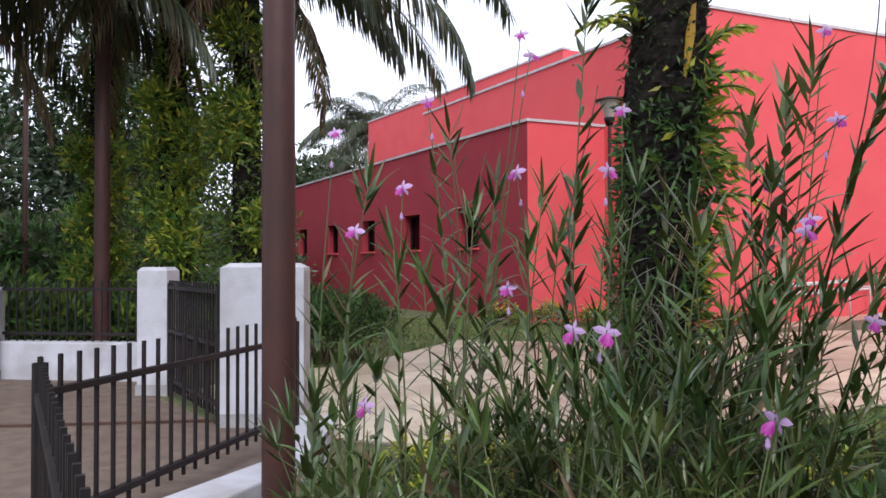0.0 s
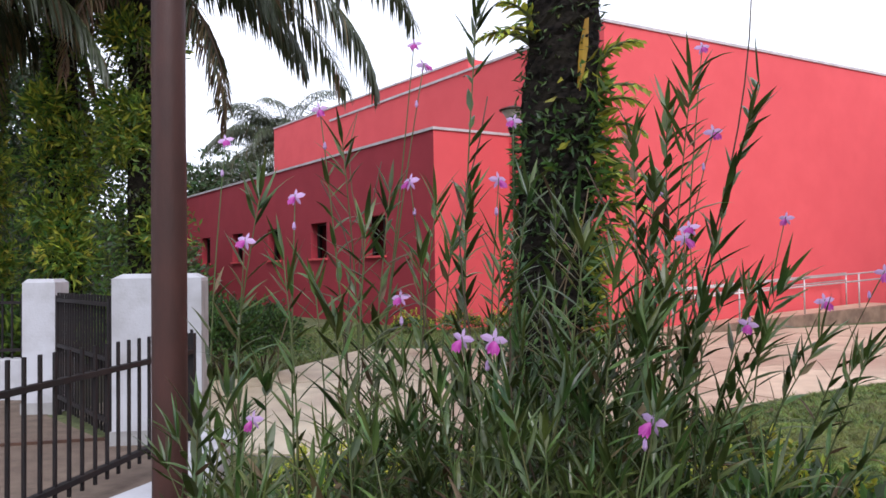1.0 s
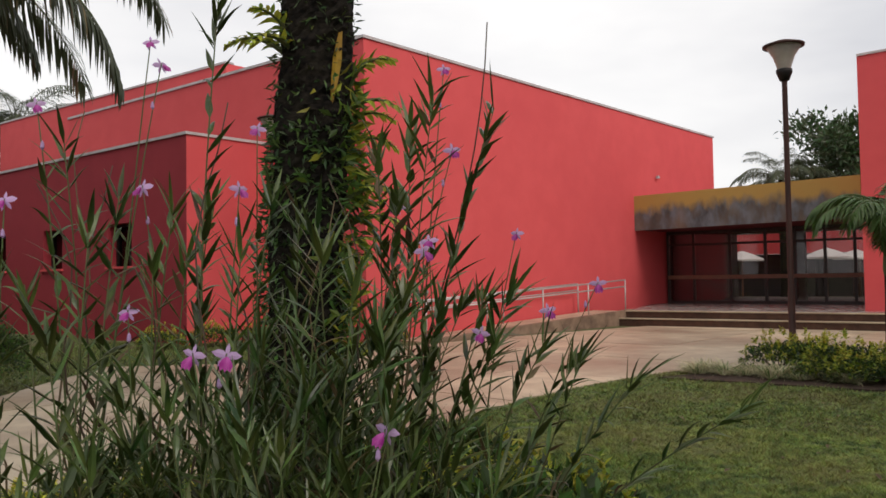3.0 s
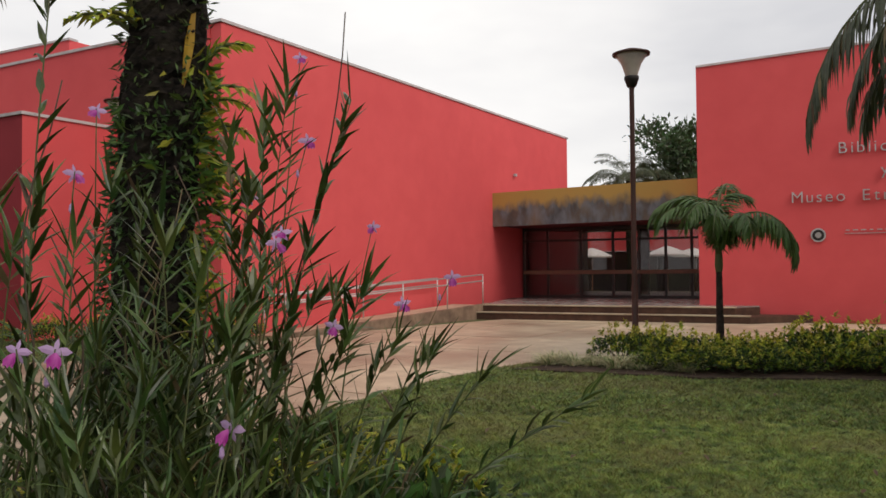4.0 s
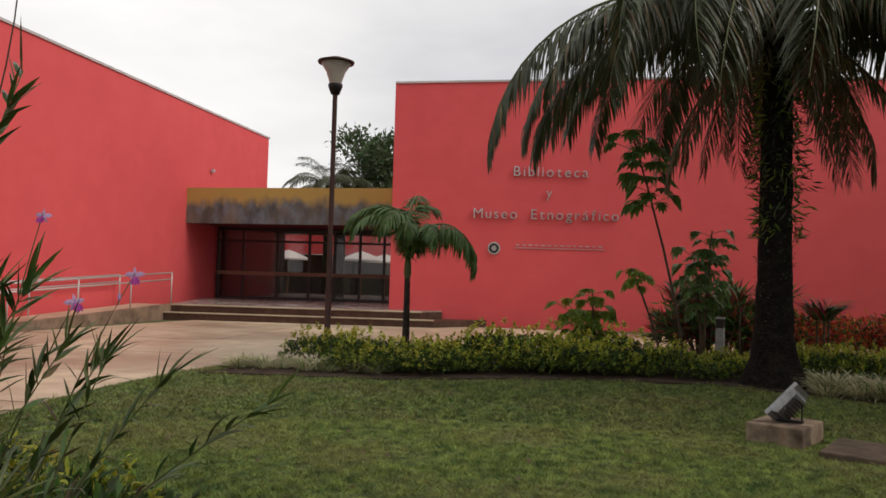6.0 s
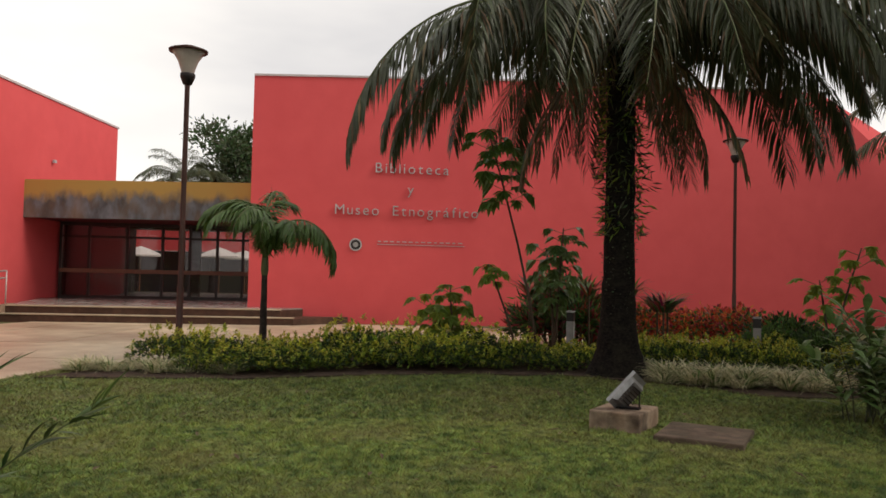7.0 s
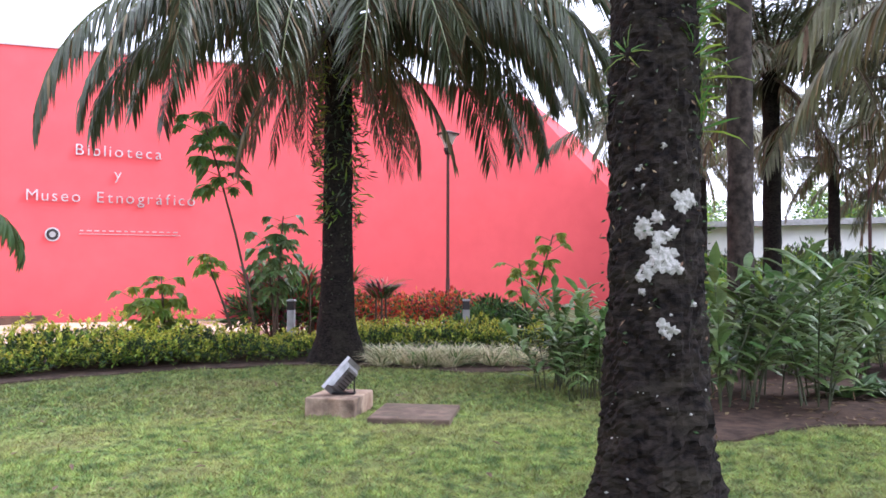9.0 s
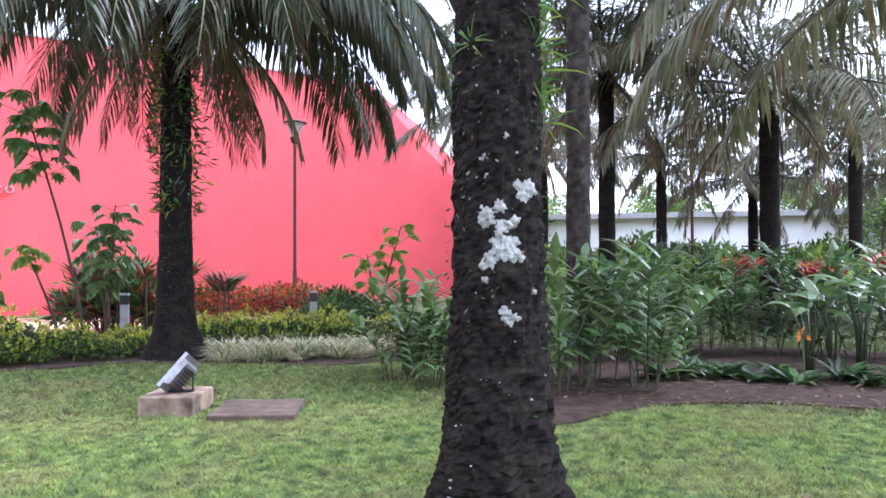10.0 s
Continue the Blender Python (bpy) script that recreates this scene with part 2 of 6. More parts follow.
# ---- mesh helpers ----
class Geo:
    """Collects vertices and faces for one mesh; each face names the index of its material."""
    def __init__(self):
        self.v, self.f, self.m = [], [], []

    def add(self, verts, faces, mat=0):
        o = len(self.v)
        self.v.extend(tuple(p) for p in verts)
        self.f.extend(tuple(i + o for i in f) for f in faces)
        self.m.extend([mat] * len(faces))
        return self

    def box(self, c, s, turn=0.0, mat=0, taper=1.0):
        ca, sa = math.cos(turn), math.sin(turn)
        pts = []
        for dz in (-0.5, 0.5):
            k = taper if dz > 0 else 1.0
            for dx, dy in ((-0.5, -0.5), (0.5, -0.5), (0.5, 0.5), (-0.5, 0.5)):
                x, y = dx * s[0] * k, dy * s[1] * k
                pts.append((c[0] + x * ca - y * sa, c[1] + x * sa + y * ca, c[2] + dz * s[2]))
        return self.add(pts, [(3, 2, 1, 0), (4, 5, 6, 7), (0, 1, 5, 4), (1, 2, 6, 5), (2, 3, 7, 6), (3, 0, 4, 7)], mat)

    def prism(self, pts, z0, z1, mat=0):
        """An upright prism over a plan given counter-clockwise; z1 may be a list, one height a corner."""
        n = len(pts)
        tops = z1 if isinstance(z1, (list, tuple)) else [z1] * n
        bots = z0 if isinstance(z0, (list, tuple)) else [z0] * n
        v = [(p[0], p[1], b) for p, b in zip(pts, bots)] + [(p[0], p[1], t) for p, t in zip(pts, tops)]
        f = [tuple(range(n - 1, -1, -1)), tuple(range(n, 2 * n))] + [(i, (i + 1) % n, n + (i + 1) % n, n + i) for i in range(n)]
        return self.add(v, f, mat)

    def tube(self, pts, radii, sides=8, mat=0, cap=True):
        pts = [Vector(p) for p in pts]
        o, rings = len(self.v), []
        for i, p in enumerate(pts):
            d = (pts[min(i + 1, len(pts) - 1)] - pts[max(i - 1, 0)]).normalized()
            a = d.cross(Vector((0, 0, 1)) if abs(d.z) < 0.9 else Vector((1, 0, 0))).normalized()
            b = a.cross(d)
            r = radii[i] if isinstance(radii, (list, tuple)) else radii
            rings.append([p + (a * math.cos(2 * math.pi * j / sides) + b * math.sin(2 * math.pi * j / sides)) * r for j in range(sides)])
        v = [q for ring in rings for q in ring]
        f = [(i * sides + j, (i + 1) * sides + j, (i + 1) * sides + (j + 1) % sides, i * sides + (j + 1) % sides) for i in range(len(pts) - 1) for j in range(sides)]
        if cap:
            f += [tuple(range(sides)), tuple(range(len(v) - 1, len(v) - sides - 1, -1))]
        return self.add(v, f, mat)

    def lathe(self, profile, c=(0, 0, 0), sides=24, mat=0):
        v = [(c[0] + r * math.cos(2 * math.pi * j / sides), c[1] + r * math.sin(2 * math.pi * j / sides), c[2] + z) for r, z in profile for j in range(sides)]
        f = [(i * sides + j, i * sides + (j + 1) % sides, (i + 1) * sides + (j + 1) % sides, (i + 1) * sides + j) for i in range(len(profile) - 1) for j in range(sides)]
        return self.add(v, f, mat)

    def blade(self, base, way, up, length, width, droop=0.3, steps=3, fold=0.25, mat=0, peak=0.35):
        """A pointed leaf: a folded strip that starts along way and bends down."""
        base, way, up = Vector(base), Vector(way).normalized(), Vector(up)
        side = way.cross(up)
        side = side.normalized() if side.length > 1e-4 else Vector((1, 0, 0))
        v, p, d = [], base.copy(), way.copy()
        for i in range(steps + 1):
            t = i / steps
            w = width * 0.5 * (min(t / peak, 1.0) ** 0.7 if t < peak else (1 - (t - peak) / (1 - peak)) ** 0.8) if 0 < i < steps else width * (0.12 if i == 0 else 0.0)
            nrm = side.cross(d).normalized()
            v += [p - side * w + nrm * w * fold, p, p + side * w + nrm * w * fold]
            p = p + d * (length / steps)
            d = (d + Vector((0, 0, -droop / steps))).normalized()
        f = []
        for i in range(steps):
            a = 3 * i
            f += [(a, a + 1, a + 4, a + 3), (a + 1, a + 2, a + 5, a + 4)]
        return self.add(v, f, mat)

    def mesh(self, name, mats, smooth=False):
        me = bpy.data.meshes.new(name)
        me.from_pydata([tuple(p) for p in self.v], [], self.f)
        for m in mats if isinstance(mats, (list, tuple)) else [mats]:
            me.materials.append(m)
        me.polygons.foreach_set("material_index", self.m)
        if smooth:
            me.polygons.foreach_set("use_smooth", [True] * len(self.f))
        me.update()
        return me


def thing(name, label, category, at=(0, 0, 0), turn=0.0, group="", kind=""):
    ob = new(name)
    ob.empty_display_size = 0.2
    ob.location, ob.rotation_euler = at, (0, 0, turn)
    return tagged(ob, label, category, group, kind)


def part(name, geo, mats, parent, label="", smooth=False, at=None, turn=None):
    me = geo if isinstance(geo, bpy.types.Mesh) else geo.mesh(name, mats, smooth)
    ob = new(name, me)
    ob.parent = parent
    if at is not None:
        ob.location = at
    if turn is not None:
        ob.rotation_euler = turn
    if label:
        ob["label"] = label
    return ob


def solid(name, geo, mats, label, category, group="", kind="", smooth=False, bevel=0.0):
    ob = tagged(new(name, geo.mesh(name, mats, smooth)), label, category, group, kind)
    if bevel:
        b = ob.modifiers.new("bevel", "BEVEL")
        b.width, b.segments, b.limit_method = bevel, 2, "ANGLE"
    return ob


def rnd(a, b):
    return random.uniform(a, b)


def along(p, d, s, z=0.0):
    return (p[0] + d[0] * s, p[1] + d[1] * s, z)


def polar(az, d):
    """A place in the plan: degrees to the right of north, metres."""
    return (math.sin(radians(az)) * d, math.cos(radians(az)) * d)


# ---- ground, paths ----
U = (0.917, 0.399)       # along the hall's front
V = (-0.469, 0.883)      # back along the hall's and the annex's sides
W = (0.512, -0.859)      # along the museum block's front
ground = Geo()
for ring, (r0, r1) in enumerate(((0.0, 60.0), (60.0, 400.0), (400.0, 4000.0))):
    seg = 48
    if ring == 0:
        ground.add([(60 * math.cos(2 * math.pi * i / seg), 60 * math.sin(2 * math.pi * i / seg), 0) for i in range(seg)], [tuple(range(seg))])
    else:
        ground.add([(r * math.cos(2 * math.pi * i / seg), r * math.sin(2 * math.pi * i / seg), 0) for r in (r0, r1) for i in range(seg)],
                   [(i, (i + 1) % seg, seg + (i + 1) % seg, seg + i) for i in range(seg)])
solid("ground", ground, GRASS, "short green lawn with worn brown patches", "lawn", kind="structure")

# concrete forecourt: plan corners counter-clockwise
FORECOURT = [(-2.95, 9.3), (-2.05, 8.0), (-0.9, 7.0), (0.4, 6.6), (2.6, 7.25), (4.7, 8.62), (6.0, 9.3), (7.5, 9.86), (8.4, 10.05), (10.6, 9.9), (13.2, 7.4), (15.4, 4.0), (17.0, -1.0), (22.0, -1.0), (21.5, 9.5), (16.6, 19.5), (9.0, 17.6),
             (5.0, 16.1), (2.6, 14.9), (0.3, 15.6), (-0.7, 13.2), (-1.3, 11.7), (-2.6, 11.2)]
court = solid("pavement", Geo().prism(FORECOURT, -0.1, 0.012), GREYWALL, "damp tan concrete forecourt with stained joints", "pavement", kind="structure")


def clip_poly(poly, a, b, c):
    """The part of a polygon where a x + b y <= c."""
    out = []
    for i in range(len(poly)):
        p, q = poly[i], poly[(i + 1) % len(poly)]
        dp, dq = a * p[0] + b * p[1] - c, a * q[0] + b * q[1] - c
        if dp <= 0:
            out.append(p)
        if dp * dq < 0:
            t = dp / (dp - dq)
            out.append((p[0] + (q[0] - p[0]) * t, p[1] + (q[1] - p[1]) * t))
    return out


# ---- annex, hall, tower ----
A0 = (2.13, 20.1)
H0, H1 = (5.93, 17.91), (23.87, 25.73)


def wall_between(geo, p, q, z0, z1, thick, inner=1):
    """A wall of thickness; inner=1 puts the thickness on the left of p to q."""
    d = Vector((q[0] - p[0], q[1] - p[1])).normalized()
    n = Vector((-d.y, d.x)) * thick * inner
    pts = [p, q, (q[0] + n.x, q[1] + n.y), (p[0] + n.x, p[1] + n.y)]
    return geo.prism(pts if inner > 0 else pts[::-1], z0, z1)


def coping(p, q, z, parent, over=0.04, thick=0.34, inner=1):
    d = Vector((q[0] - p[0], q[1] - p[1])).normalized()
    n = Vector((-d.y, d.x)) * inner
    a = (p[0] - n.x * over - d.x * over, p[1] - n.y * over - d.y * over)
    b = (q[0] - n.x * over + d.x * over, q[1] - n.y * over + d.y * over)
    part("coping", wall_between(Geo(), a, b, z, z + 0.07, thick, inner), COPING, parent, "thin pale metal coping")


annex = thing("annex", "low red and maroon rendered annex with small deep windows", "building", kind="structure")
AF = along(A0, V, 30)[:2]
ANNEX_TOP = 5.1
WINDOWS = [2.45, 6.15, 9.85, 13.65, 17.65, 21.5]
SILL, HEAD, WIDE = 1.9, 3.1, 1.18
# side wall and piers take DEEPRED, about half the strength of the front's RED
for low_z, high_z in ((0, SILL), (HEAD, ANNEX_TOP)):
    part("wall", wall_between(Geo(), A0, AF, low_z, high_z, 0.4, -1), DEEPRED, annex, "darker maroon side wall")
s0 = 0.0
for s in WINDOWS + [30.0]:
    part("pier", wall_between(Geo(), along(A0, V, s0)[:2], along(A0, V, s)[:2], SILL, HEAD, 0.4, -1), DEEPRED, annex, "maroon wall between windows")
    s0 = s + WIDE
AR = along(A0, U, 2.75)[:2]
part("wall", wall_between(Geo(), A0, AR, 0, ANNEX_TOP, 0.3, 1), RED, annex)
g = Geo()
ai = along(along(A0, U, 0.2), V, 0.2)
g.prism([ai[:2], along(AR, V, 0.2)[:2], along(AR, V, 29.9)[:2], along(AF, U, 0.2)[:2]], ANNEX_TOP - 0.35, ANNEX_TOP - 0.2)
part("roof", g, GREYWALL, annex)
coping(A0, AF, ANNEX_TOP, annex, inner=-1)
coping(A0, AR, ANNEX_TOP, annex)
for s in WINDOWS:
    win = part("window", Geo().box((0, 0.32, (SILL + HEAD) / 2), (WIDE, 0.03, HEAD - SILL)), glass_material("window_glass", (0.12, 0.12, 0.13)), annex, "dark recessed window", at=(*along(A0, V, s + WIDE / 2)[:2], 0), turn=(0, 0, math.atan2(-V[1], -V[0])))
    part("window_frame", Geo().box((0, 0.27, SILL + 0.03), (WIDE, 0.06, 0.06)).box((0, 0.27, HEAD - 0.03), (WIDE, 0.06, 0.06)).box((-WIDE / 2 + 0.03, 0.27, (SILL + HEAD) / 2), (0.06, 0.06, HEAD - SILL)).box((WIDE / 2 - 0.03, 0.27, (SILL + HEAD) / 2), (0.06, 0.06, HEAD - SILL)).box((0.1, 0.27, (SILL + HEAD) / 2), (0.05, 0.06, HEAD - SILL)), FRAMEM, win)
    part("window_sill", Geo().box((0, 0.1, SILL + 0.025), (WIDE + 0.1, 0.34, 0.06)), RED, win, "projecting maroon sill")

hall = thing("assembly_hall", "tall blank coral-red rendered hall with pale coping", "building", kind="structure")
HALL_TOP = 7.25
HB0, HB1 = along(H0, V, 14.2)[:2], along(H1, V, 14.2)[:2]
part("wall", wall_between(Geo(), H0, H1, 0, HALL_TOP, 0.35, 1), RED, hall)
part("wall", wall_between(Geo(), along(HB0, V, 0)[:2], along(H0, V, 0.36)[:2], 0, HALL_TOP, 0.35, 1), RED, hall)
part("wall", wall_between(Geo(), along(H1, V, 0.36)[:2], HB1, 0, HALL_TOP, 0.35, 1), RED, hall)
hi = [along(along(p, U, a), V, b)[:2] for p, a, b in ((H0, 0.2, 0.2), (H1, -0.2, 0.2), (HB1, -0.2, -0.2), (HB0, 0.2, -0.2))]
part("roof", Geo().prism(hi, HALL_TOP - 0.4, HALL_TOP - 0.25), GREYWALL, hall)
coping(H0, H1, HALL_TOP, hall)
coping(HB0, H0, HALL_TOP, hall)
g = Geo()
g.box((19.2, 23.6, 5.15), (0.14, 0.08, 0.1), math.atan2(U[1], U[0]))
part("wall_light", g, WHITE, hall, "small pale wall fitting")

tower = thing("stage_tower", "higher coral-red rendered block behind the hall", "building", kind="structure")
T0, T1 = (4.15, 27.3), (-3.9, 41.3)
g = Geo()
g.prism([T0, along(T0, U, 12)[:2], along(T1, U, 12)[:2], T1], 0.0, 8.9)
part("wall", g, RED, tower)
coping(T1, T0, 8.9, tower)

# ---- museum block ----
block = thing("museum_block", "coral-red rendered museum block with a raked end", "building", kind="structure")
B0 = (19.13, 15.14)
RAKE, END = 18.1, 26.6
lean = [(0.0, 7.4), (9.25, 7.68), (RAKE, 7.75), (20.5, 5.7), (22.56, 4.15), (END, 1.3)]
g = Geo()
nrm = (-W[1] * 0.35, W[0] * 0.35)
outline = [(0.0, -0.02)] + lean + [(END, -0.02)]
face = [along(B0, W, s, z) for s, z in outline]
rear = [(p[0] + nrm[0], p[1] + nrm[1], p[2]) for p in face]
k = len(face)
g.add(face + rear, [tuple(range(k - 1, -1, -1)), tuple(range(k, 2 * k))] + [(i, (i + 1) % k, k + (i + 1) % k, k + i) for i in range(k)])
part("wall", g, RED, block)
g = Geo()
back = (0.80, 0.60)
for (s, z), (s2, z2) in zip(lean[2:], lean[3:]):
    p, q = along(B0, W, s, z), along(B0, W, s2, z2)
    h, h2 = (0.0 if s < RAKE + 0.1 else 0.85), 0.85
    p2, q2 = (p[0] + 0.9, p[1] - 0.08, z + h), (q[0] + 0.9, q[1] - 0.08, z2 + h2)
    g.add([p, q, q2, p2, (p[0] + 1.2, p[1] + 0.9, z), (q[0] + 1.2, q[1] + 0.9, z2)], [(0, 1, 2, 3), (3, 2, 5, 4), (4, 5, 1, 0)])
part("raked_parapet", g, RED, block, "sloping red parapet over the raked end")
g = Geo()
wall_between(g, along(B0, back, 0.36)[:2], along(B0, back, 16)[:2], 0, 7.4, 0.35, -1)
part("wall", g, RED, block)
g = Geo()
b_in = along(along(B0, W, 0.2), back, 0.25)
g.prism([b_in[:2], along(b_in, W, RAKE - 0.4)[:2], along(along(b_in, W, RAKE - 0.4), back, 15)[:2], along(b_in, back, 15)[:2]], 6.9, 7.05)
part("roof", g, GREYWALL, block)
for (s, z), (s2, z2) in zip(lean[:2], lean[1:3]):
    p, q = along(B0, W, s)[:2], along(B0, W, s2)[:2]
    n2 = (-W[1] * 0.38, W[0] * 0.38)
    p, q = (p[0] + W[1] * 0.04, p[1] - W[0] * 0.04), (q[0] + W[1] * 0.04, q[1] - W[0] * 0.04)
    part("coping", Geo().prism([p, (p[0] + n2[0], p[1] + n2[1]), (q[0] + n2[0], q[1] + n2[1]), q][::-1], [z2, z2, z, z], [z2 + 0.06, z2 + 0.06, z + 0.06, z + 0.06]), COPING, block)

# ---- porch, steps, canopy, glazed doors ----
PORCH_Z = 0.42
S0 = (14.55, 19.9)
stair = thing("entrance_steps", "broad dark stone entrance steps up to a tiled porch", "steps", kind="structure")
SB = along(S0, W, 7.9)[:2]
DEEP = (0.866, 0.5)
sd = along(S0, DEEP, 0.36)[:2]
sr = along(along(S0, W, 7.5), DEEP, 0.36)[:2]
far_l, far_r = (19.7, 24.3), (23.9, 17.2)
part("step", Geo().prism([S0, SB, (20.6, 12.55), (21.4, 13.4), far_l], 0.0, 0.21), STEP, stair)
part("step", Geo().prism([sd, sr, (19.9, 13.7), (20.7, 14.2), far_l], 0.21, PORCH_Z), STEP, stair)
for q, r, z in ((S0, SB, 0.21), (sd, sr, PORCH_Z)):
    part("tread", Geo().prism([along(q, DEEP, -0.03)[:2], along(r, DEEP, -0.03)[:2], along(r, DEEP, 0.34)[:2], along(q, DEEP, 0.34)[:2]], z + 0.001, z + 0.028 if z < 0.3 else z + 0.03), CONCRETE, stair, "worn pale tread edge")
part("porch_floor", Geo().prism([along(sd, DEEP, 0.345)[:2], along(sr, DEEP, 0.345)[:2], (19.9, 13.72), (20.7, 14.2), far_r, (26.5, 19.5), (21.5, 26.0), far_l], PORCH_Z, PORCH_Z + 0.035), PORCH, stair, "glossy grey porch tiles")

canopy = thing("entrance_canopy", "deep canopy with a worn blue-grey and ochre painted fascia", "canopy", kind="structure")
C0 = (17.63, 23.01)
C1 = along(C0, (0.367, -0.930), 7.42)[:2]


def fascia_material():
    m = surface("painted_fascia", (0.15, 0.18, 0.20), (0.05, 0.058, 0.056), 2.6, 0.85, bump=0.4, stain=(0.26, 0.20, 0.13), stain_scale=1.3, stretch=(1.6, 1.6, 0.8))
    n, k = m.node_tree.nodes, m.node_tree.links
    b = n["Principled BSDF"]
    old = b.inputs["Base Color"].links[0].from_socket
    tc, sep, nz, mp, ad, mr, mx = (n.new("ShaderNode" + s) for s in ("TexCoord", "SeparateXYZ", "TexNoise", "Mapping", "Math", "MapRange", "Mix"))
    mp.inputs["Scale"].default_value = (1.3, 1.3, 0.7)
    nz.inputs["Scale"].default_value, nz.inputs["Detail"].default_value = 2.0, 8
    k.new(tc.outputs["Object"], mp.inputs["Vector"])
    k.new(mp.outputs["Vector"], nz.inputs["Vector"])
    k.new(tc.outputs["Object"], sep.inputs["Vector"])
    ad.operation = "MULTIPLY_ADD"
    ad.inputs[1].default_value = 0.9
    k.new(nz.outputs["Fac"], ad.inputs[0])
    k.new(sep.outputs["Z"], ad.inputs[2])
    mr.inputs["From Min"].default_value, mr.inputs["From Max"].default_value = 4.12, 4.45
    k.new(ad.outputs[0], mr.inputs["Value"])
    mx.data_type = "RGBA"
    mx.inputs["B"].default_value = (0.43, 0.30, 0.08, 1)
    k.new(mr.outputs["Result"], mx.inputs["Factor"])
    k.new(old, mx.inputs["A"])
    k.new(mx.outputs["Result"], b.inputs["Base Color"])
    return m


part("fascia", wall_between(Geo(), C0, C1, 3.1, 4.33, 0.12, 1), fascia_material(), canopy, "blue-grey daubed fascia with an ochre upper edge")
d0, d1 = along(C0, DEEP, 0.122)[:2], along(C1, DEEP, 0.122)[:2]
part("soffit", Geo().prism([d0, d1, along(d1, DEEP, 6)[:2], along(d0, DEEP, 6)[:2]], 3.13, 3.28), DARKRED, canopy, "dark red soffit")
part("roof", Geo().prism([d0, d1, along(d1, DEEP, 6)[:2], along(d0, DEEP, 6)[:2]], 4.1, 4.25), GREYWALL, canopy)

D0 = (19.75, 23.85)
DOORS = 7.0
front = thing("glazed_entrance", "dark-framed glazed entrance screen with brown push bars", "door", kind="structure")
turn_w = math.atan2(W[1], W[0])
Z0, Z1 = PORCH_Z + 0.035, 3.12


def on_doors(s, z, off=0.0):
    p = along(along(D0, W, s), DEEP, off)
    return (p[0], p[1], z)


for s in (0.05, 1.0, 2.3, 3.5, 4.45, 5.4, 6.3, 6.95):
    part("mullion", Geo().box(on_doors(s, (Z0 + Z1) / 2), (0.09, 0.12, Z1 - Z0), turn_w), FRAMEM, front)
for z, h in ((Z0 + 0.05, 0.1), (Z1 - 0.06, 0.12), (2.62, 0.08)):
    part("rail", Geo().box(on_doors(DOORS / 2, z), (DOORS, 0.1, h), turn_w), FRAMEM, front)
part("push_bar", Geo().box(on_doors(DOORS / 2, 1.42, -0.07), (DOORS - 0.1, 0.04, 0.14), turn_w), WOODBAR, front, "brown horizontal push bar")
stops = (0.05, 1.0, 2.3, 3.5, 4.45, 5.4, 6.3, 6.95)
for a, b in zip(stops, stops[1:]):
    pane = part("pane", Geo().box(on_doors((a + b) / 2, (Z0 + Z1) / 2, 0.01), (b - a - 0.09, 0.012, Z1 - Z0 - 0.1), turn_w), GLASS, front)
    pane.visible_shadow = False

# ---- ramp with rails ----
ramp = thing("access_ramp", "concrete access ramp rising along the red wall", "ramp", kind="structure")
R0, R1 = (7.2, 17.38), (15.25, 20.3)
g = Geo()
rn = (-0.46 * 1.1, 1.05 * 1.1)
g.prism([R0, R1, (R1[0] + rn[0], R1[1] + rn[1]), (R0[0] + rn[0], R0[1] + rn[1])], 0.0, [0.03, PORCH_Z, PORCH_Z, 0.03])
part("ramp_slab", g, CONCRETE, ramp)
kd = Vector((R1[0] - R0[0], R1[1] - R0[1])).normalized()
part("kerb", Geo().prism([(R0[0] + kd.y * 0.16, R0[1] - kd.x * 0.16), (R1[0] + kd.y * 0.16, R1[1] - kd.x * 0.16), R1, R0], 0.0, [0.09, PORCH_Z + 0.06, PORCH_Z + 0.06, 0.09]), surface("stained_kerb", (0.30, 0.20, 0.135), (0.2, 0.125, 0.085), 4, 0.8, stain=(0.08, 0.05, 0.035), stain_scale=2.0), ramp, "stained brown concrete kerb")


RAIL = surface("satin_steel_rail", (0.58, 0.54, 0.53), (0.48, 0.45, 0.44), 20, 0.38, 0.35, bump=0.05)


def ramp_rail(p, q, z0, z1, posts, label):
    rail = thing("handrail", label, "handrail", group="ramp handrails")
    geo_at = lambda t: (p[0] + (q[0] - p[0]) * t, p[1] + (q[1] - p[1]) * t, z0 + (z1 - z0) * t)
    for h in (0.92, 0.72):
        part("rail", Geo().tube([tuple(Vector(geo_at(t)) + Vector((0, 0, h))) for t in (0, 1)], 0.021, 8), RAIL, rail, smooth=True)
    for t in posts:
        b = Vector(geo_at(t))
        part("post", Geo().tube([b, b + Vector((0, 0, 0.92))], 0.021, 8), RAIL, rail, smooth=True)


ramp_rail((7.3, 17.55), (15.18, 20.38), 0.04, PORCH_Z + 0.04, (0.0, 0.25, 0.52, 0.77, 1.0), "brushed steel ramp handrail along the kerb")
ramp_rail((7.1, 18.3), (14.0, 21.22), 0.02, 0.36, (0.0, 0.5, 1.0), "brushed steel ramp handrail beside the wall")


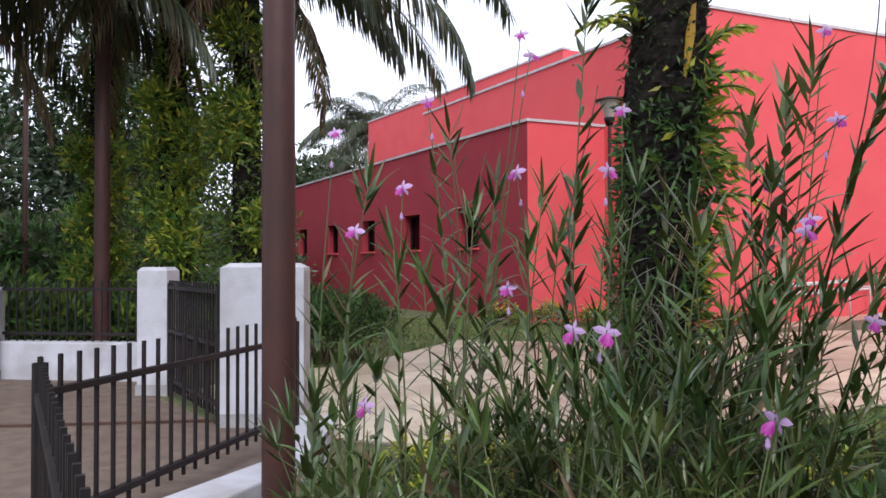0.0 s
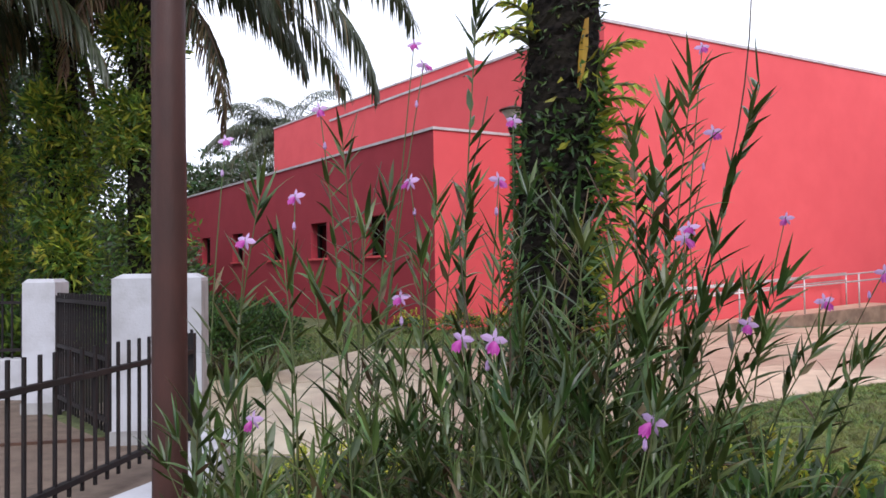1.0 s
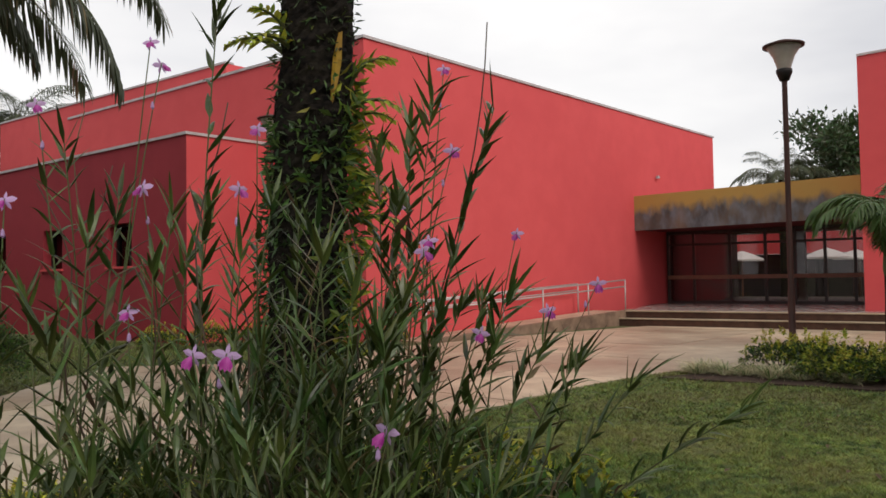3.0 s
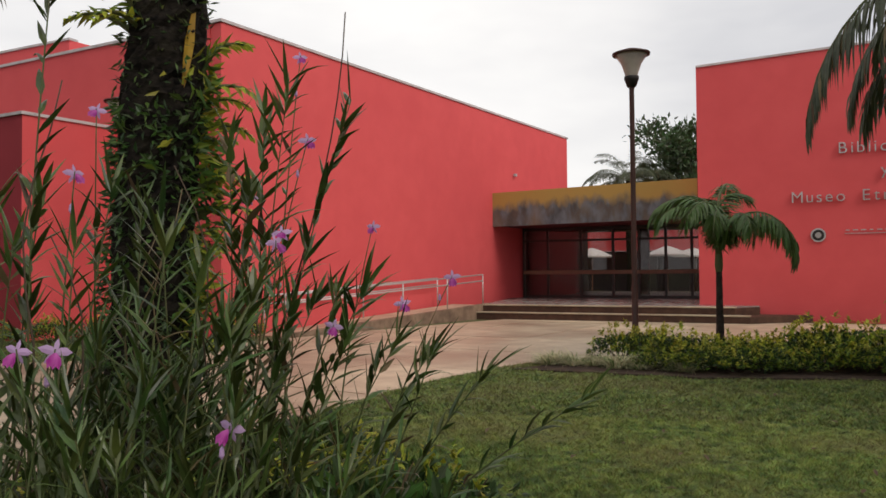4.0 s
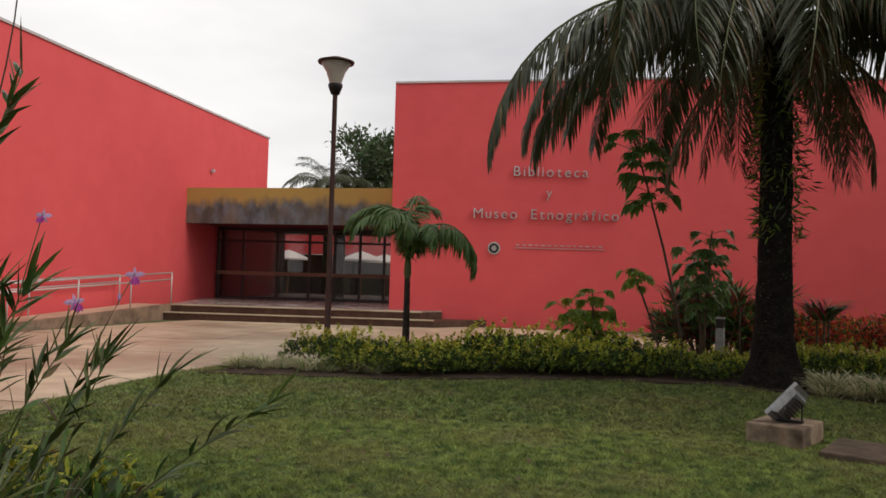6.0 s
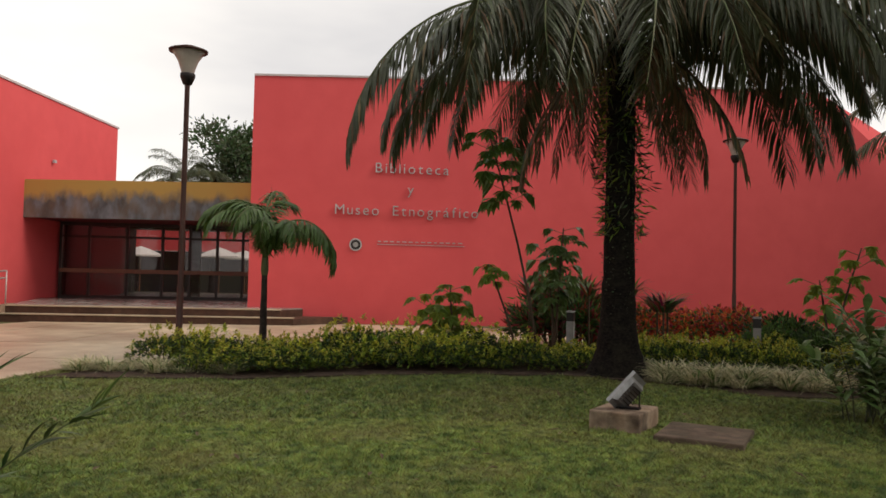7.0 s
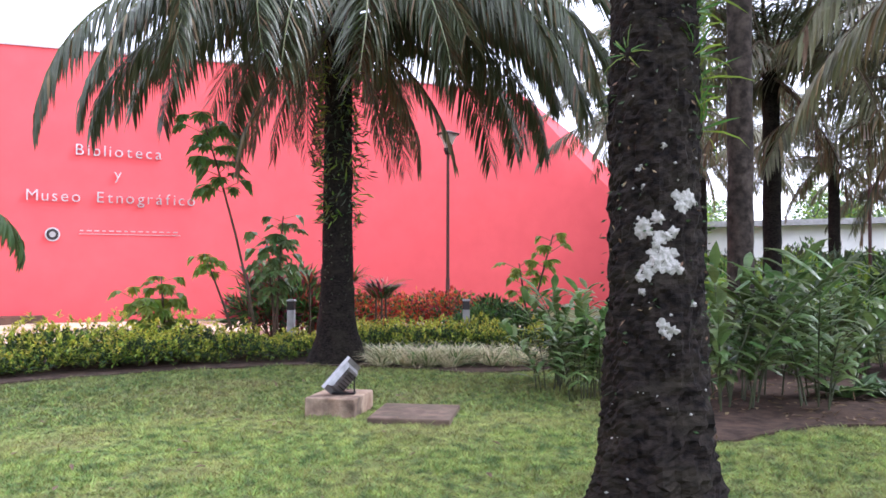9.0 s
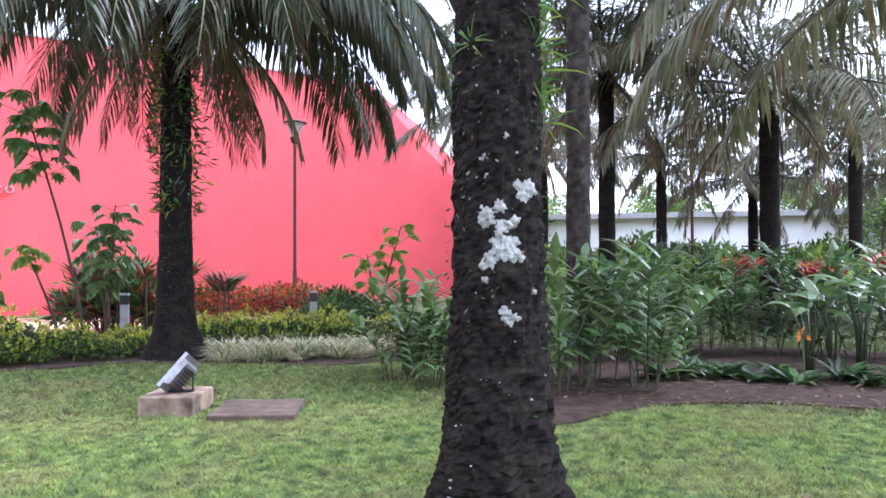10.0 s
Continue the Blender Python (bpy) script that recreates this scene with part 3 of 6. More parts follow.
# ---- street lamps ----
def street_lamp(at, label):
    lamp = thing("street_lamp", label, "street lamp", (at[0], at[1], 0), group="garden lamps")
    part("post", Geo().lathe([(0.09, 0.0), (0.09, 0.03), (0.055, 0.05), (0.055, 1.2), (0.045, 1.25), (0.042, 4.6), (0.05, 4.65), (0.0, 4.65)], sides=14), RUST, lamp, smooth=True)
    part("collar", Geo().lathe([(0.0, 4.65), (0.075, 4.65), (0.125, 4.78), (0.125, 4.83), (0.0, 4.83)], sides=16), IRON, lamp, smooth=True)
    bowl = part("bowl", Geo().lathe([(0.1, 4.82), (0.12, 4.9), (0.17, 5.05), (0.27, 5.2), (0.26, 5.21)], sides=20), LAMPGLASS, lamp, "flared frosted bowl", smooth=True)
    part("cap", Geo().lathe([(0.0, 5.2), (0.32, 5.2), (0.325, 5.23), (0.12, 5.3), (0.0, 5.33)], sides=20), RUST, bowl, "shallow brown cap", smooth=True)
    return lamp


street_lamp(polar(47.1, 14.2), "rust-brown garden lamp with a flared frosted bowl standing in the hedge")
street_lamp(polar(85.5, 22.0), "brown garden lamp with a frosted bowl among red shrubs")
street_lamp(polar(113.4, 23.3), "garden lamp with a frosted bowl under palms")
street_lamp(polar(11.8, 18.6), "garden lamp with a frosted bowl before the red annex")


# ---- palms ----
def frond_mesh(name, length, e0, e1, pairs, leaflet, hang, width, mats, dry=0.0, twist=0.0):
    """A pinnate frond along +x from the origin: e0, e1 its slope at base and tip in degrees."""
    g = Geo()
    p, pts, ways = Vector((0, 0, 0)), [], []
    steps = 16
    for i in range(steps + 1):
        t = i / steps
        a = radians(e0 + (e1 - e0) * t ** 1.25)
        pts.append(p.copy())
        ways.append(Vector((math.cos(a), math.sin(twist * t) * 0.2, math.sin(a))).normalized())
        p = p + ways[-1] * (length / steps)
    g.tube(pts, [0.035 * (1 - 0.85 * i / steps) for i in range(steps + 1)], 5, 0)
    for i in range(pairs):
        t = 0.14 + 0.86 * (i + 0.5) / pairs
        k = min(int(t * steps), steps - 1)
        base = pts[k].lerp(pts[k + 1], t * steps - k)
        way = ways[k]
        size = leaflet * (0.35 + 0.65 * math.sin(math.pi * min(1, (t * 0.85 + 0.12)))) * rnd(0.8, 1.1)
        for side in (-1, 1):
            d = way * (0.35 + 0.5 * t) + Vector((rnd(-0.16, 0.16), side * rnd(0.6, 1.05), rnd(-0.35, 0.45) - hang))
            g.blade(base, d, (0, 0, 1), size, width, droop=hang * 1.5 + rnd(0, 1.0), steps=3, mat=1 if random.random() >= dry else 2)
    return g.mesh(name, [mats[0], mats[1], mats[2]])


PALM_MATS = (STALK, LEAF["palm"], LEAF["palm_dry"])
FROND_HIGH = [frond_mesh("frond", 4.2, 64, -28, 64, 1.0, 0.35, 0.05, PALM_MATS, 0.0) for _ in range(2)]
FROND_MID = [frond_mesh("frond", 4.6, 40, -68, 88, 0.98, 0.62, 0.042, PALM_MATS, 0.04) for _ in range(3)]
FROND_LOW = [frond_mesh("frond", 4.4, 12, -80, 62, 1.05, 0.95, 0.05, PALM_MATS, 0.12) for _ in range(3)]
FROND_HANG = [frond_mesh("frond", 4.6, 18, -84, 104, 1.0, 0.72, 0.042, PALM_MATS, 0.1) for _ in range(4)]
FROND_LONG = [frond_mesh("frond", 5.3, 22, -86, 112, 1.0, 0.85, 0.042, PALM_MATS, 0.08) for _ in range(4)]
FROND_OPEN = [frond_mesh("frond", 4.5, 42, -58, 70, 0.9, 0.45, 0.045, (TWIG, LEAF["palm_grey"], LEAF["palm_dry"]), 0.06) for _ in range(3)]
FROND_ARCH = [frond_mesh("frond", 4.3, 14, -70, 68, 0.9, 0.7, 0.045, (TWIG, LEAF["palm_grey"], LEAF["palm_dry"]), 0.12) for _ in range(3)]
FROND_DRY = [frond_mesh("frond", 2.9, -35, -88, 40, 0.6, 0.9, 0.035, (TWIG, LEAF["palm_dry"], LEAF["palm"]), 0.3)]


def trunk_geo(height, r_base, r_top, flare=1.5, rough=0.05, lean=(0, 0), sides=20, rings=50):
    g = Geo()
    prof = []
    for i in range(rings + 1):
        t = i / rings
        z = height * t
        r = r_top + (r_base - r_top) * (1 - t) + r_base * (flare - 1) * math.exp(-z / 0.42)
        prof.append((r, z))
    off = rnd(0, 100)
    v = []
    for i, (r, z) in enumerate(prof):
        for j in range(sides):
            a = 2 * math.pi * j / sides
            k = 1 + rough * 1.5 * noise.noise(Vector((math.cos(a) * 2, math.sin(a) * 2, z * 2.2 + off))) + rough * 1.2 * noise.noise(Vector((math.cos(a) * 6, math.sin(a) * 6, z * 12 + off))) + rough * 1.3 * noise.noise(Vector((math.cos(a) * 12, math.sin(a) * 12, z * 30 + off))) + rough * 0.16 * math.sin(z * 45 + 3 * math.sin(a * 2))
            v.append((r * k * math.cos(a) + lean[0] * (z / height) ** 1.5, r * k * math.sin(a) + lean[1] * (z / height) ** 1.5, z - 0.03))
    f = [(i * sides + j, i * sides + (j + 1) % sides, (i + 1) * sides + (j + 1) % sides, (i + 1) * sides + j) for i in range(rings) for j in range(sides)]
    f.append(tuple(range(rings * sides, (rings + 1) * sides)))
    return g.add(v, f)


def palm(at, height, r_base, r_top, label, fronds=(9, 9, 8, 4), scale=1.0, flare=1.4, bark=None, lean=(0, 0), start=0.0, name="palm_tree", mids=None, fine=False, low=None):
    tree = thing(name, label, "palm tree", (at[0], at[1], 0), group="garden palms")
    part("trunk", trunk_geo(height, r_base, r_top, flare, 0.075 if fine else 0.05, lean, 64 if fine else 20, 260 if fine else 50), bark or BARK, tree, smooth=not fine)
    top = Vector((lean[0], lean[1], height - 0.1))
    for n, (kinds, count) in enumerate(zip((FROND_HIGH, mids or FROND_MID, low or FROND_LOW, FROND_DRY), fronds)):
        for i in range(count):
            yaw = start + 2 * math.pi * (i + 0.5 * (n % 2)) / max(count, 1) + rnd(-0.2, 0.2)
            f = part("frond", random.choice(kinds), None, tree)
            f.location = top + Vector((math.cos(yaw) * r_top * 0.5, math.sin(yaw) * r_top * 0.5, 0.15 - 0.12 * n))
            f.rotation_euler = (rnd(-0.25, 0.25), rnd(-0.12, 0.12), yaw)
            f.scale = (scale * rnd(0.9, 1.1),) * 3
    return tree


oil_palm = palm((12.63, 2.80), 5.72, 0.26, 0.2, "oil palm with a dark mossy trunk and drooping fronds", (9, 15, 20, 9), 1.0, 2.0, mids=FROND_LONG, low=FROND_HANG)
for yaw in (-1.75, -1.45, -1.2, -0.95, -0.65, -1.3):
    f = part("frond", random.choice(FROND_HANG), None, oil_palm)
    f.location, f.rotation_euler, f.scale = (0.04, -0.1, 5.62 + rnd(-0.1, 0.15)), (rnd(-0.25, 0.25), rnd(-0.3, 0.15), yaw), (rnd(0.95, 1.1),) * 3
palm((4.455, -0.64), 5.9, 0.24, 0.2, "stout palm trunk with black bark, ferns and white lichen", (6, 8, 0, 0), 1.0, 2.15, fine=True)
palm(polar(105.3, 13.3), 7.5, 0.2, 0.18, "tall palm with a grey mottled trunk", (8, 9, 8, 0), 1.0, 1.3, BARKPALE, mids=FROND_OPEN, low=FROND_ARCH)
palm(polar(107.5, 18.0), 5.8, 0.19, 0.17, "palm with a slim dark trunk", (11, 14, 12, 3), 1.0, 1.3, mids=FROND_OPEN, low=FROND_ARCH)
palm(polar(118.1, 17.5), 5.0, 0.2, 0.19, "palm with arching grey-green fronds", (9, 11, 10, 3), 1.0, 1.3, mids=FROND_OPEN, low=FROND_ARCH)

# ---- leaves and bushes ----
def leaf_quad(g, p, d, up, length, width, mat=0):
    """A small pointed leaf of two folded halves."""
    p, d = Vector(p), Vector(d).normalized()
    s = d.cross(Vector(up))
    s = s.normalized() if s.length > 1e-3 else Vector((1, 0, 0))
    n = s.cross(d)
    m = p + d * length * 0.45
    g.add([p, m - s * width * 0.5 + n * width * 0.12, p + d * length - n * length * 0.1, m + s * width * 0.5 + n * width * 0.12], [(0, 1, 2), (0, 2, 3)], mat)


def ball_dir():
    z, a = rnd(-1, 1), rnd(0, 2 * math.pi)
    r = math.sqrt(1 - z * z)
    return Vector((r * math.cos(a), r * math.sin(a), z))


def clump_geo(g, c, r, count, length, width, flat=0.8, mat=0, mats=None, low=-0.35, shell=0.55):
    """Leaves on short twigs that fill an uneven rounded mass."""
    c, off = Vector(c), rnd(0, 50)
    for _ in range(count):
        d = ball_dir()
        if d.z < low:
            d.z = -d.z
        k = (shell + (1 - shell) * random.random()) * (1 + 0.45 * noise.noise(d * 2.2 + Vector((off, 0, 0))))
        p = c + Vector((d.x * r[0], d.y * r[1], d.z * r[2])) * k
        way = d * 0.8 + ball_dir() * 0.8 + Vector((0, 0, 0.25))
        leaf_quad(g, p, way, ball_dir(), length * rnd(0.6, 1.2), width * rnd(0.7, 1.2), mat if not mats else random.choice(mats))
    return g


def shrub_mesh(r, count, length, width, mats, twigs=10):
    g = Geo()
    for _ in range(twigs):
        d = ball_dir()
        g.tube([(0, 0, 0), (d.x * r[0] * 0.4, d.y * r[1] * 0.4, r[2] * 0.5), (d.x * r[0] * 0.8, d.y * r[1] * 0.8, r[2] * rnd(0.8, 1.3))], [0.012, 0.009, 0.005], 4, 0, False)
    leaves = clump_geo(Geo(), (0, 0, r[2] * 0.75), (r[0], r[1], r[2] * 0.85), count, length, width, mats=list(range(len(mats) - 1)))
    return [("branching", g.mesh("branching", mats[0])), ("foliage", leaves.mesh("foliage", mats[1:]))]


def shrub(name, mesh, at, label, category="shrub", group="", scale=1.0, z=0.0):
    if isinstance(mesh, list):
        ob = thing(name, label, category, group=group)
        for piece, data in mesh:
            p = part(piece, data, None, ob)
            if piece == "young_growth":
                p["kind"] = "stuff"
    else:
        ob = tagged(new(name, mesh), label, category, group)
    ob.location, ob.rotation_euler = (at[0], at[1], z), (0, 0, rnd(0, 6.28))
    ob.scale = (scale * rnd(0.92, 1.08), scale * rnd(0.92, 1.08), scale * rnd(0.88, 1.12))
    return ob


# ---- hedge along the lawn's far edge ----
def hedge_mesh():
    """A leafy mass, darkened inside for shade, with pale shoots of young leaves standing out of it."""
    g = Geo()
    for _ in range(12):
        d = ball_dir()
        g.tube([(0, 0, 0), (d.x * 0.28, d.y * 0.28, 0.2), (d.x * 0.5, d.y * 0.5, rnd(0.3, 0.5))], [0.012, 0.009, 0.005], 4, 0, False)
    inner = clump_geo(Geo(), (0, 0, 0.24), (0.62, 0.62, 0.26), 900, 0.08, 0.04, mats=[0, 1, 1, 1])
    shoots = Geo()
    for _ in range(90):
        a, r = rnd(0, 6.28), 0.66 * math.sqrt(random.random())
        k = rnd(0.45, 1.25)
        p = Vector((math.cos(a) * r, math.sin(a) * r, 0.6 * math.sqrt(max(0.05, 1 - (r / 0.72) ** 2)) * k))
        # yellow young tips on top; darker tones lower down also paint in shade
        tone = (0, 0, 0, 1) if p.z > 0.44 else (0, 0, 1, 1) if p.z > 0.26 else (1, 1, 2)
        for _ in range(11):
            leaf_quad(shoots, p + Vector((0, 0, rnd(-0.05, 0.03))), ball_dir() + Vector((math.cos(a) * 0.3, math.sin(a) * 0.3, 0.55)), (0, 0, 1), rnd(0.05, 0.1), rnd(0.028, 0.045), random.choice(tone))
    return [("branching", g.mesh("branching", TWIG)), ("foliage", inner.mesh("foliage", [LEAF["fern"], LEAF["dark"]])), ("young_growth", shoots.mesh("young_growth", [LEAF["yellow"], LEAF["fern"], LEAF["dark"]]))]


HEDGE = [hedge_mesh() for _ in range(4)]
for i in range(14):
    az = 48.9 + i * 2.0
    d = 12.5 + 0.045 * max(0.0, az - 52) + 0.1 * max(0.0, 50 - az)
    for row in (0.0, 0.62):
        bush = shrub("hedge_shrub", random.choice(HEDGE), polar(az + rnd(-0.7, 0.7), d + row + rnd(-0.22, 0.22)), "clipped yellow-green hedge shrub along the lawn", "shrub", "lawn hedge", rnd(0.75, 1.12) if row else rnd(0.55, 0.95))
        bush.scale.z *= rnd(0.65, 1.08)
for i in range(17):
    p = (14.0 + (i % 2) * 0.9 + rnd(-0.2, 0.2), 2.9 - i * 0.22 + rnd(-0.15, 0.15))
    shrub("hedge_shrub", random.choice(HEDGE), p, "bright yellow-green shrub in the planting bed", "shrub", "bed shrubs", rnd(0.68, 0.88))
for az, d in ((46.2, 13.5), (48.2, 13.7)):
    shrub("hedge_shrub", random.choice(HEDGE), polar(az, d), "yellow-green shrub round the lamp post", "shrub", "lawn hedge", 0.8)

# soil bed under the hedge, the tufts and the ginger
bed = Geo()
HEDGE_BED = [(7.6, 9.55), (8.3, 8.5), (9.05, 7.2), (10.15, 6.25), (11.25, 4.95), (12.1, 3.4), (11.95, 1.7), (11.4, 0.6), (11.9, -0.5), (12.7, -1.0), (14.5, -1.2), (16.8, -0.8), (15.2, 4.2), (13.0, 7.6), (10.6, 9.8)]
bed.prism(HEDGE_BED, -0.05, 0.03)
solid("flower_bed", bed, MULCH, "dark bare soil of the planting bed", "soil", kind="structure")
def softened(ring, turns=3):
    """The ring with its corners cut, so that it curves."""
    for _ in range(turns):
        ring = [tuple(a * k + b * (1 - k) for a, b in zip(p, q)) for p, q in zip(ring, ring[1:] + ring[:1]) for k in (0.75, 0.25)]
    return ring


GINGER_BED = softened([(7.1, -1.6), (7.5, -2.1), (8.05, -2.8), (8.1, -3.75), (7.75, -4.6), (7.25, -5.45), (6.7, -6.4), (8.5, -8.6), (10.4, -9.4), (12.6, -7.3), (13.4, -5.0), (12.4, -3.1), (9.4, -1.7), (7.9, -1.4)])
bed = Geo()
bed.prism(GINGER_BED, -0.05, 0.03)
solid("flower_bed", bed, MULCH, "dark mulched bed under ginger plants", "soil", kind="structure")

# pale variegated grass tufts
def tuft_mesh(count, length, width, mats, spread=0.12, up=0.9, droop=1.3):
    g = Geo()
    for _ in range(count):
        a = rnd(0, 6.28)
        d = Vector((math.cos(a), math.sin(a), up * rnd(0.6, 1.5)))
        g.blade((math.cos(a) * spread * rnd(0, 1), math.sin(a) * spread * rnd(0, 1), 0), d, (0, 0, 1), length * rnd(0.6, 1.15), width, droop * rnd(0.6, 1.2), 3, mat=random.randrange(len(mats)))
    return g.mesh("blades", mats)


TUFT = [tuft_mesh(95, 0.46, 0.017, [LEAF["pale"], LEAF["pale"], LEAF["pale"], LEAF["green"]]) for _ in range(3)]
for i in range(46):
    t, k = rnd(0, 1), rnd(0, 1)
    shrub("grass_tuft", random.choice(TUFT), (11.75 + 0.6 * t + k * 1.2, 1.9 - 2.4 * t + k * 0.4), "pale cream-striped grass tuft edging the bed", "grass tuft", "border tufts", rnd(0.95, 1.25))
for i in range(34):
    t, k = rnd(0, 1), rnd(0, 1)
    shrub("grass_tuft", random.choice(TUFT), (8.15 + 1.2 * t + k * 0.6, 9.75 - 2.0 * t + k * 0.5), "pale straw-coloured grass tuft beside the path", "grass tuft", "border tufts", rnd(0.6, 1.05))

# ---- broad-leaved trees ----
def broadleaf(at, height, crown, leaves, mats, label, r=0.16, leaf=0.22, base=None, name="tree"):
    tree = thing(name, label, "tree", (at[0], at[1], 0), group="trees")
    base = base or height * 0.45
    g = Geo()
    g.tube([(0, 0, -0.05), (0.05, 0.03, base * 0.5), (0.0, 0.08, base), (0.05, 0.05, height * 0.8)], [r * 1.3, r, r * 0.85, r * 0.3], 10)
    tips = []
    for i in range(9):
        a, e = i * 2.4 + rnd(-0.3, 0.3), rnd(0.3, 1.0)
        z0 = base + (height * 0.8 - base) * rnd(0, 0.8)
        tip = Vector((math.cos(a) * crown * rnd(0.45, 0.85), math.sin(a) * crown * rnd(0.45, 0.85), z0 + crown * e * 0.7))
        mid = Vector((tip.x * 0.45, tip.y * 0.45, z0 + (tip.z - z0) * 0.6))
        g.tube([(0, 0.05, z0), mid, tip], [r * 0.45, r * 0.28, r * 0.1], 6, 0, False)
        tips += [mid, tip]
    tips.append(Vector((0, 0, height * 0.9)))
    part("trunk", g, TWIG, tree, smooth=True)
    g = Geo()
    for p in tips:
        rr = crown * rnd(0.28, 0.5)
        clump_geo(g, p, (rr, rr, rr * 0.8), int(leaves / len(tips)), leaf, leaf * 0.5, mats=list(range(len(mats))), shell=0.25, low=-1)
    part("crown", g, mats, tree)
    return tree


DARKMIX = [LEAF["dark"], LEAF["dark"], LEAF["palm"]]
broadleaf(polar(-10.5, 44), 6.9, 3.6, 5000, DARKMIX, "flat-crowned dark tree beyond the red annex", 0.2, 0.36, base=3.0)
for az, d, h, c in ((-23.5, 33, 11, 4.6), (-19.0, 42, 11, 4.4), (-37, 26, 9, 4.2), (-31, 40, 9.5, 4.2), (-50, 22, 12, 5)):
    broadleaf(polar(az, d), h, c, 8500, DARKMIX, "dense dark-leaved tree behind the fence", 0.2, 0.36, base=1.8)
for az, d, h, c in ((51.5, 55, 11.5, 4.0), (53.5, 58, 12.5, 4.5)):
    broadleaf(polar(az, d), h, c, 5500, DARKMIX, "dark broad-leaved tree beyond the entrance roof", 0.2, 0.4)
for az, d, h, c in ((112, 52, 6, 3.4), (121.5, 50, 6, 3.5), (127, 44, 6, 3.4), (103, 55, 6.5, 3.5), (133, 40, 7, 4)):
    broadleaf(polar(az, d), h, c, 6000, [LEAF["green"], LEAF["palm"], LEAF["fern"]], "light green tree at the far side of the garden", 0.15, 0.26, base=1.0)

palm(polar(97.5, 40), 5.2, 0.2, 0.18, "palm crown beyond the museum block's raked end", (9, 12, 8, 0), 0.9, mids=FROND_OPEN)
broadleaf(polar(99.5, 46), 7.5, 3.8, 6000, [LEAF["green"], LEAF["palm"], LEAF["fern"]], "light green tree past the museum block", 0.15, 0.28, base=1.2)
GARDEN = [shrub_mesh((1.2, 1.2, 1.0), 1500, 0.22, 0.09, [TWIG, LEAF[a], LEAF["palm"], LEAF[b]], 14) for a, b in (("green", "dark"), ("fern", "green"), ("dark", "palm"))]
for i in range(16):
    shrub("garden_shrub", GARDEN[i % 3], polar(100.5 + i * 2.1 + rnd(-0.6, 0.6), rnd(25, 33)), "loose leafy garden shrub before the white building", "shrub", "garden shrubs", rnd(0.8, 1.3))

# ---- palms of the left group, beyond the roofs, and at the right ----
LB = [palm(polar(-18.4, 13.4), 6.9, 0.24, 0.2, "palm overgrown with climbing vines beside the gate", (7, 9, 9, 6), 1.0, 1.4, lean=(-0.1, 0)),
      palm(polar(-13.7, 12.6), 6.6, 0.22, 0.19, "palm with leafy climbers on a dark trunk", (7, 9, 8, 5), 1.0, 1.4),
      palm(polar(-23.0, 15.5), 7.3, 0.22, 0.2, "palm hung with dry fronds and vines", (6, 9, 10, 8), 1.0, 1.4),
      palm(polar(-33.0, 12.5), 5.8, 0.22, 0.2, "palm with long drooping fronds behind the fence", (6, 9, 9, 5), 1.0, 1.4)]
palm(polar(-4.5, 53), 9.9, 0.24, 0.22, "palm crown rising beyond the red annex", (20, 18, 8, 0), 1.3)
palm(polar(-6.6, 44), 6.9, 0.22, 0.2, "dark palm beyond the red annex", (6, 9, 6, 0), 0.75)
palm(polar(9.6, 60), 14.6, 0.22, 0.2, "palm tip just over the stage tower", (6, 8, 0, 0), 0.7)
palm(polar(47.2, 52), 7.2, 0.22, 0.2, "palm crown beyond the entrance roof", (6, 9, 6, 0), 0.75)
palm(polar(49.3, 56), 7.8, 0.22, 0.2, "palm crown beyond the entrance roof", (6, 9, 6, 0), 0.7)
for az, d, h in ((101.0, 24, 5.8), (111.5, 30, 5.4), (123.5, 27, 5.6), (103.4, 34, 6.2), (117.5, 33, 4.6), (127.0, 31, 4.4)):
    palm(polar(az, d), h, 0.2, 0.18, "garden palm with grey-green arching fronds", (8, 11, 9, 2), 0.98, mids=FROND_OPEN, low=FROND_ARCH)
palm(polar(132.0, 8.8), 4.6, 0.22, 0.2, "near palm with broad drooping grey-green fronds", (7, 11, 10, 2), 1.0, start=0.3, mids=FROND_OPEN, low=FROND_ARCH)

# young palm before the museum wall
YOUNG = [frond_mesh("frond", 2.45, 86, -96, 64, 0.6, 0.62, 0.05, (STALK, LEAF["palm_fresh"], LEAF["palm_dry"]), 0.0) for _ in range(3)]
yp = thing("young_palm", "young palm with a slim trunk and fresh green fronds", "palm tree", (*polar(52.65, 14.6), 0), group="garden palms")
part("trunk", trunk_geo(1.5, 0.065, 0.05, 1.3, sides=12, rings=30), BARKPALE, yp, smooth=True)
part("crownshaft", Geo().lathe([(0.055, 1.45), (0.07, 1.55), (0.06, 1.75), (0.03, 1.95)], sides=12), STALK, yp, smooth=True)
for i in range(13):
    f = part("frond", YOUNG[i % 3], None, yp)
    f.location, f.rotation_euler, f.scale = (0, 0, 1.72), (rnd(-0.2, 0.2), -0.72 + 1.05 * ((i * 5) % 13) / 12, i * 2.4 + rnd(-0.2, 0.2)), (rnd(0.72, 0.92),) * 3
part("spear", Geo().blade((0, 0, 1.8), (0.06, -0.03, 1), (0, 1, 0), 1.3, 0.05, 0.03), LEAF["palm_fresh"], yp)


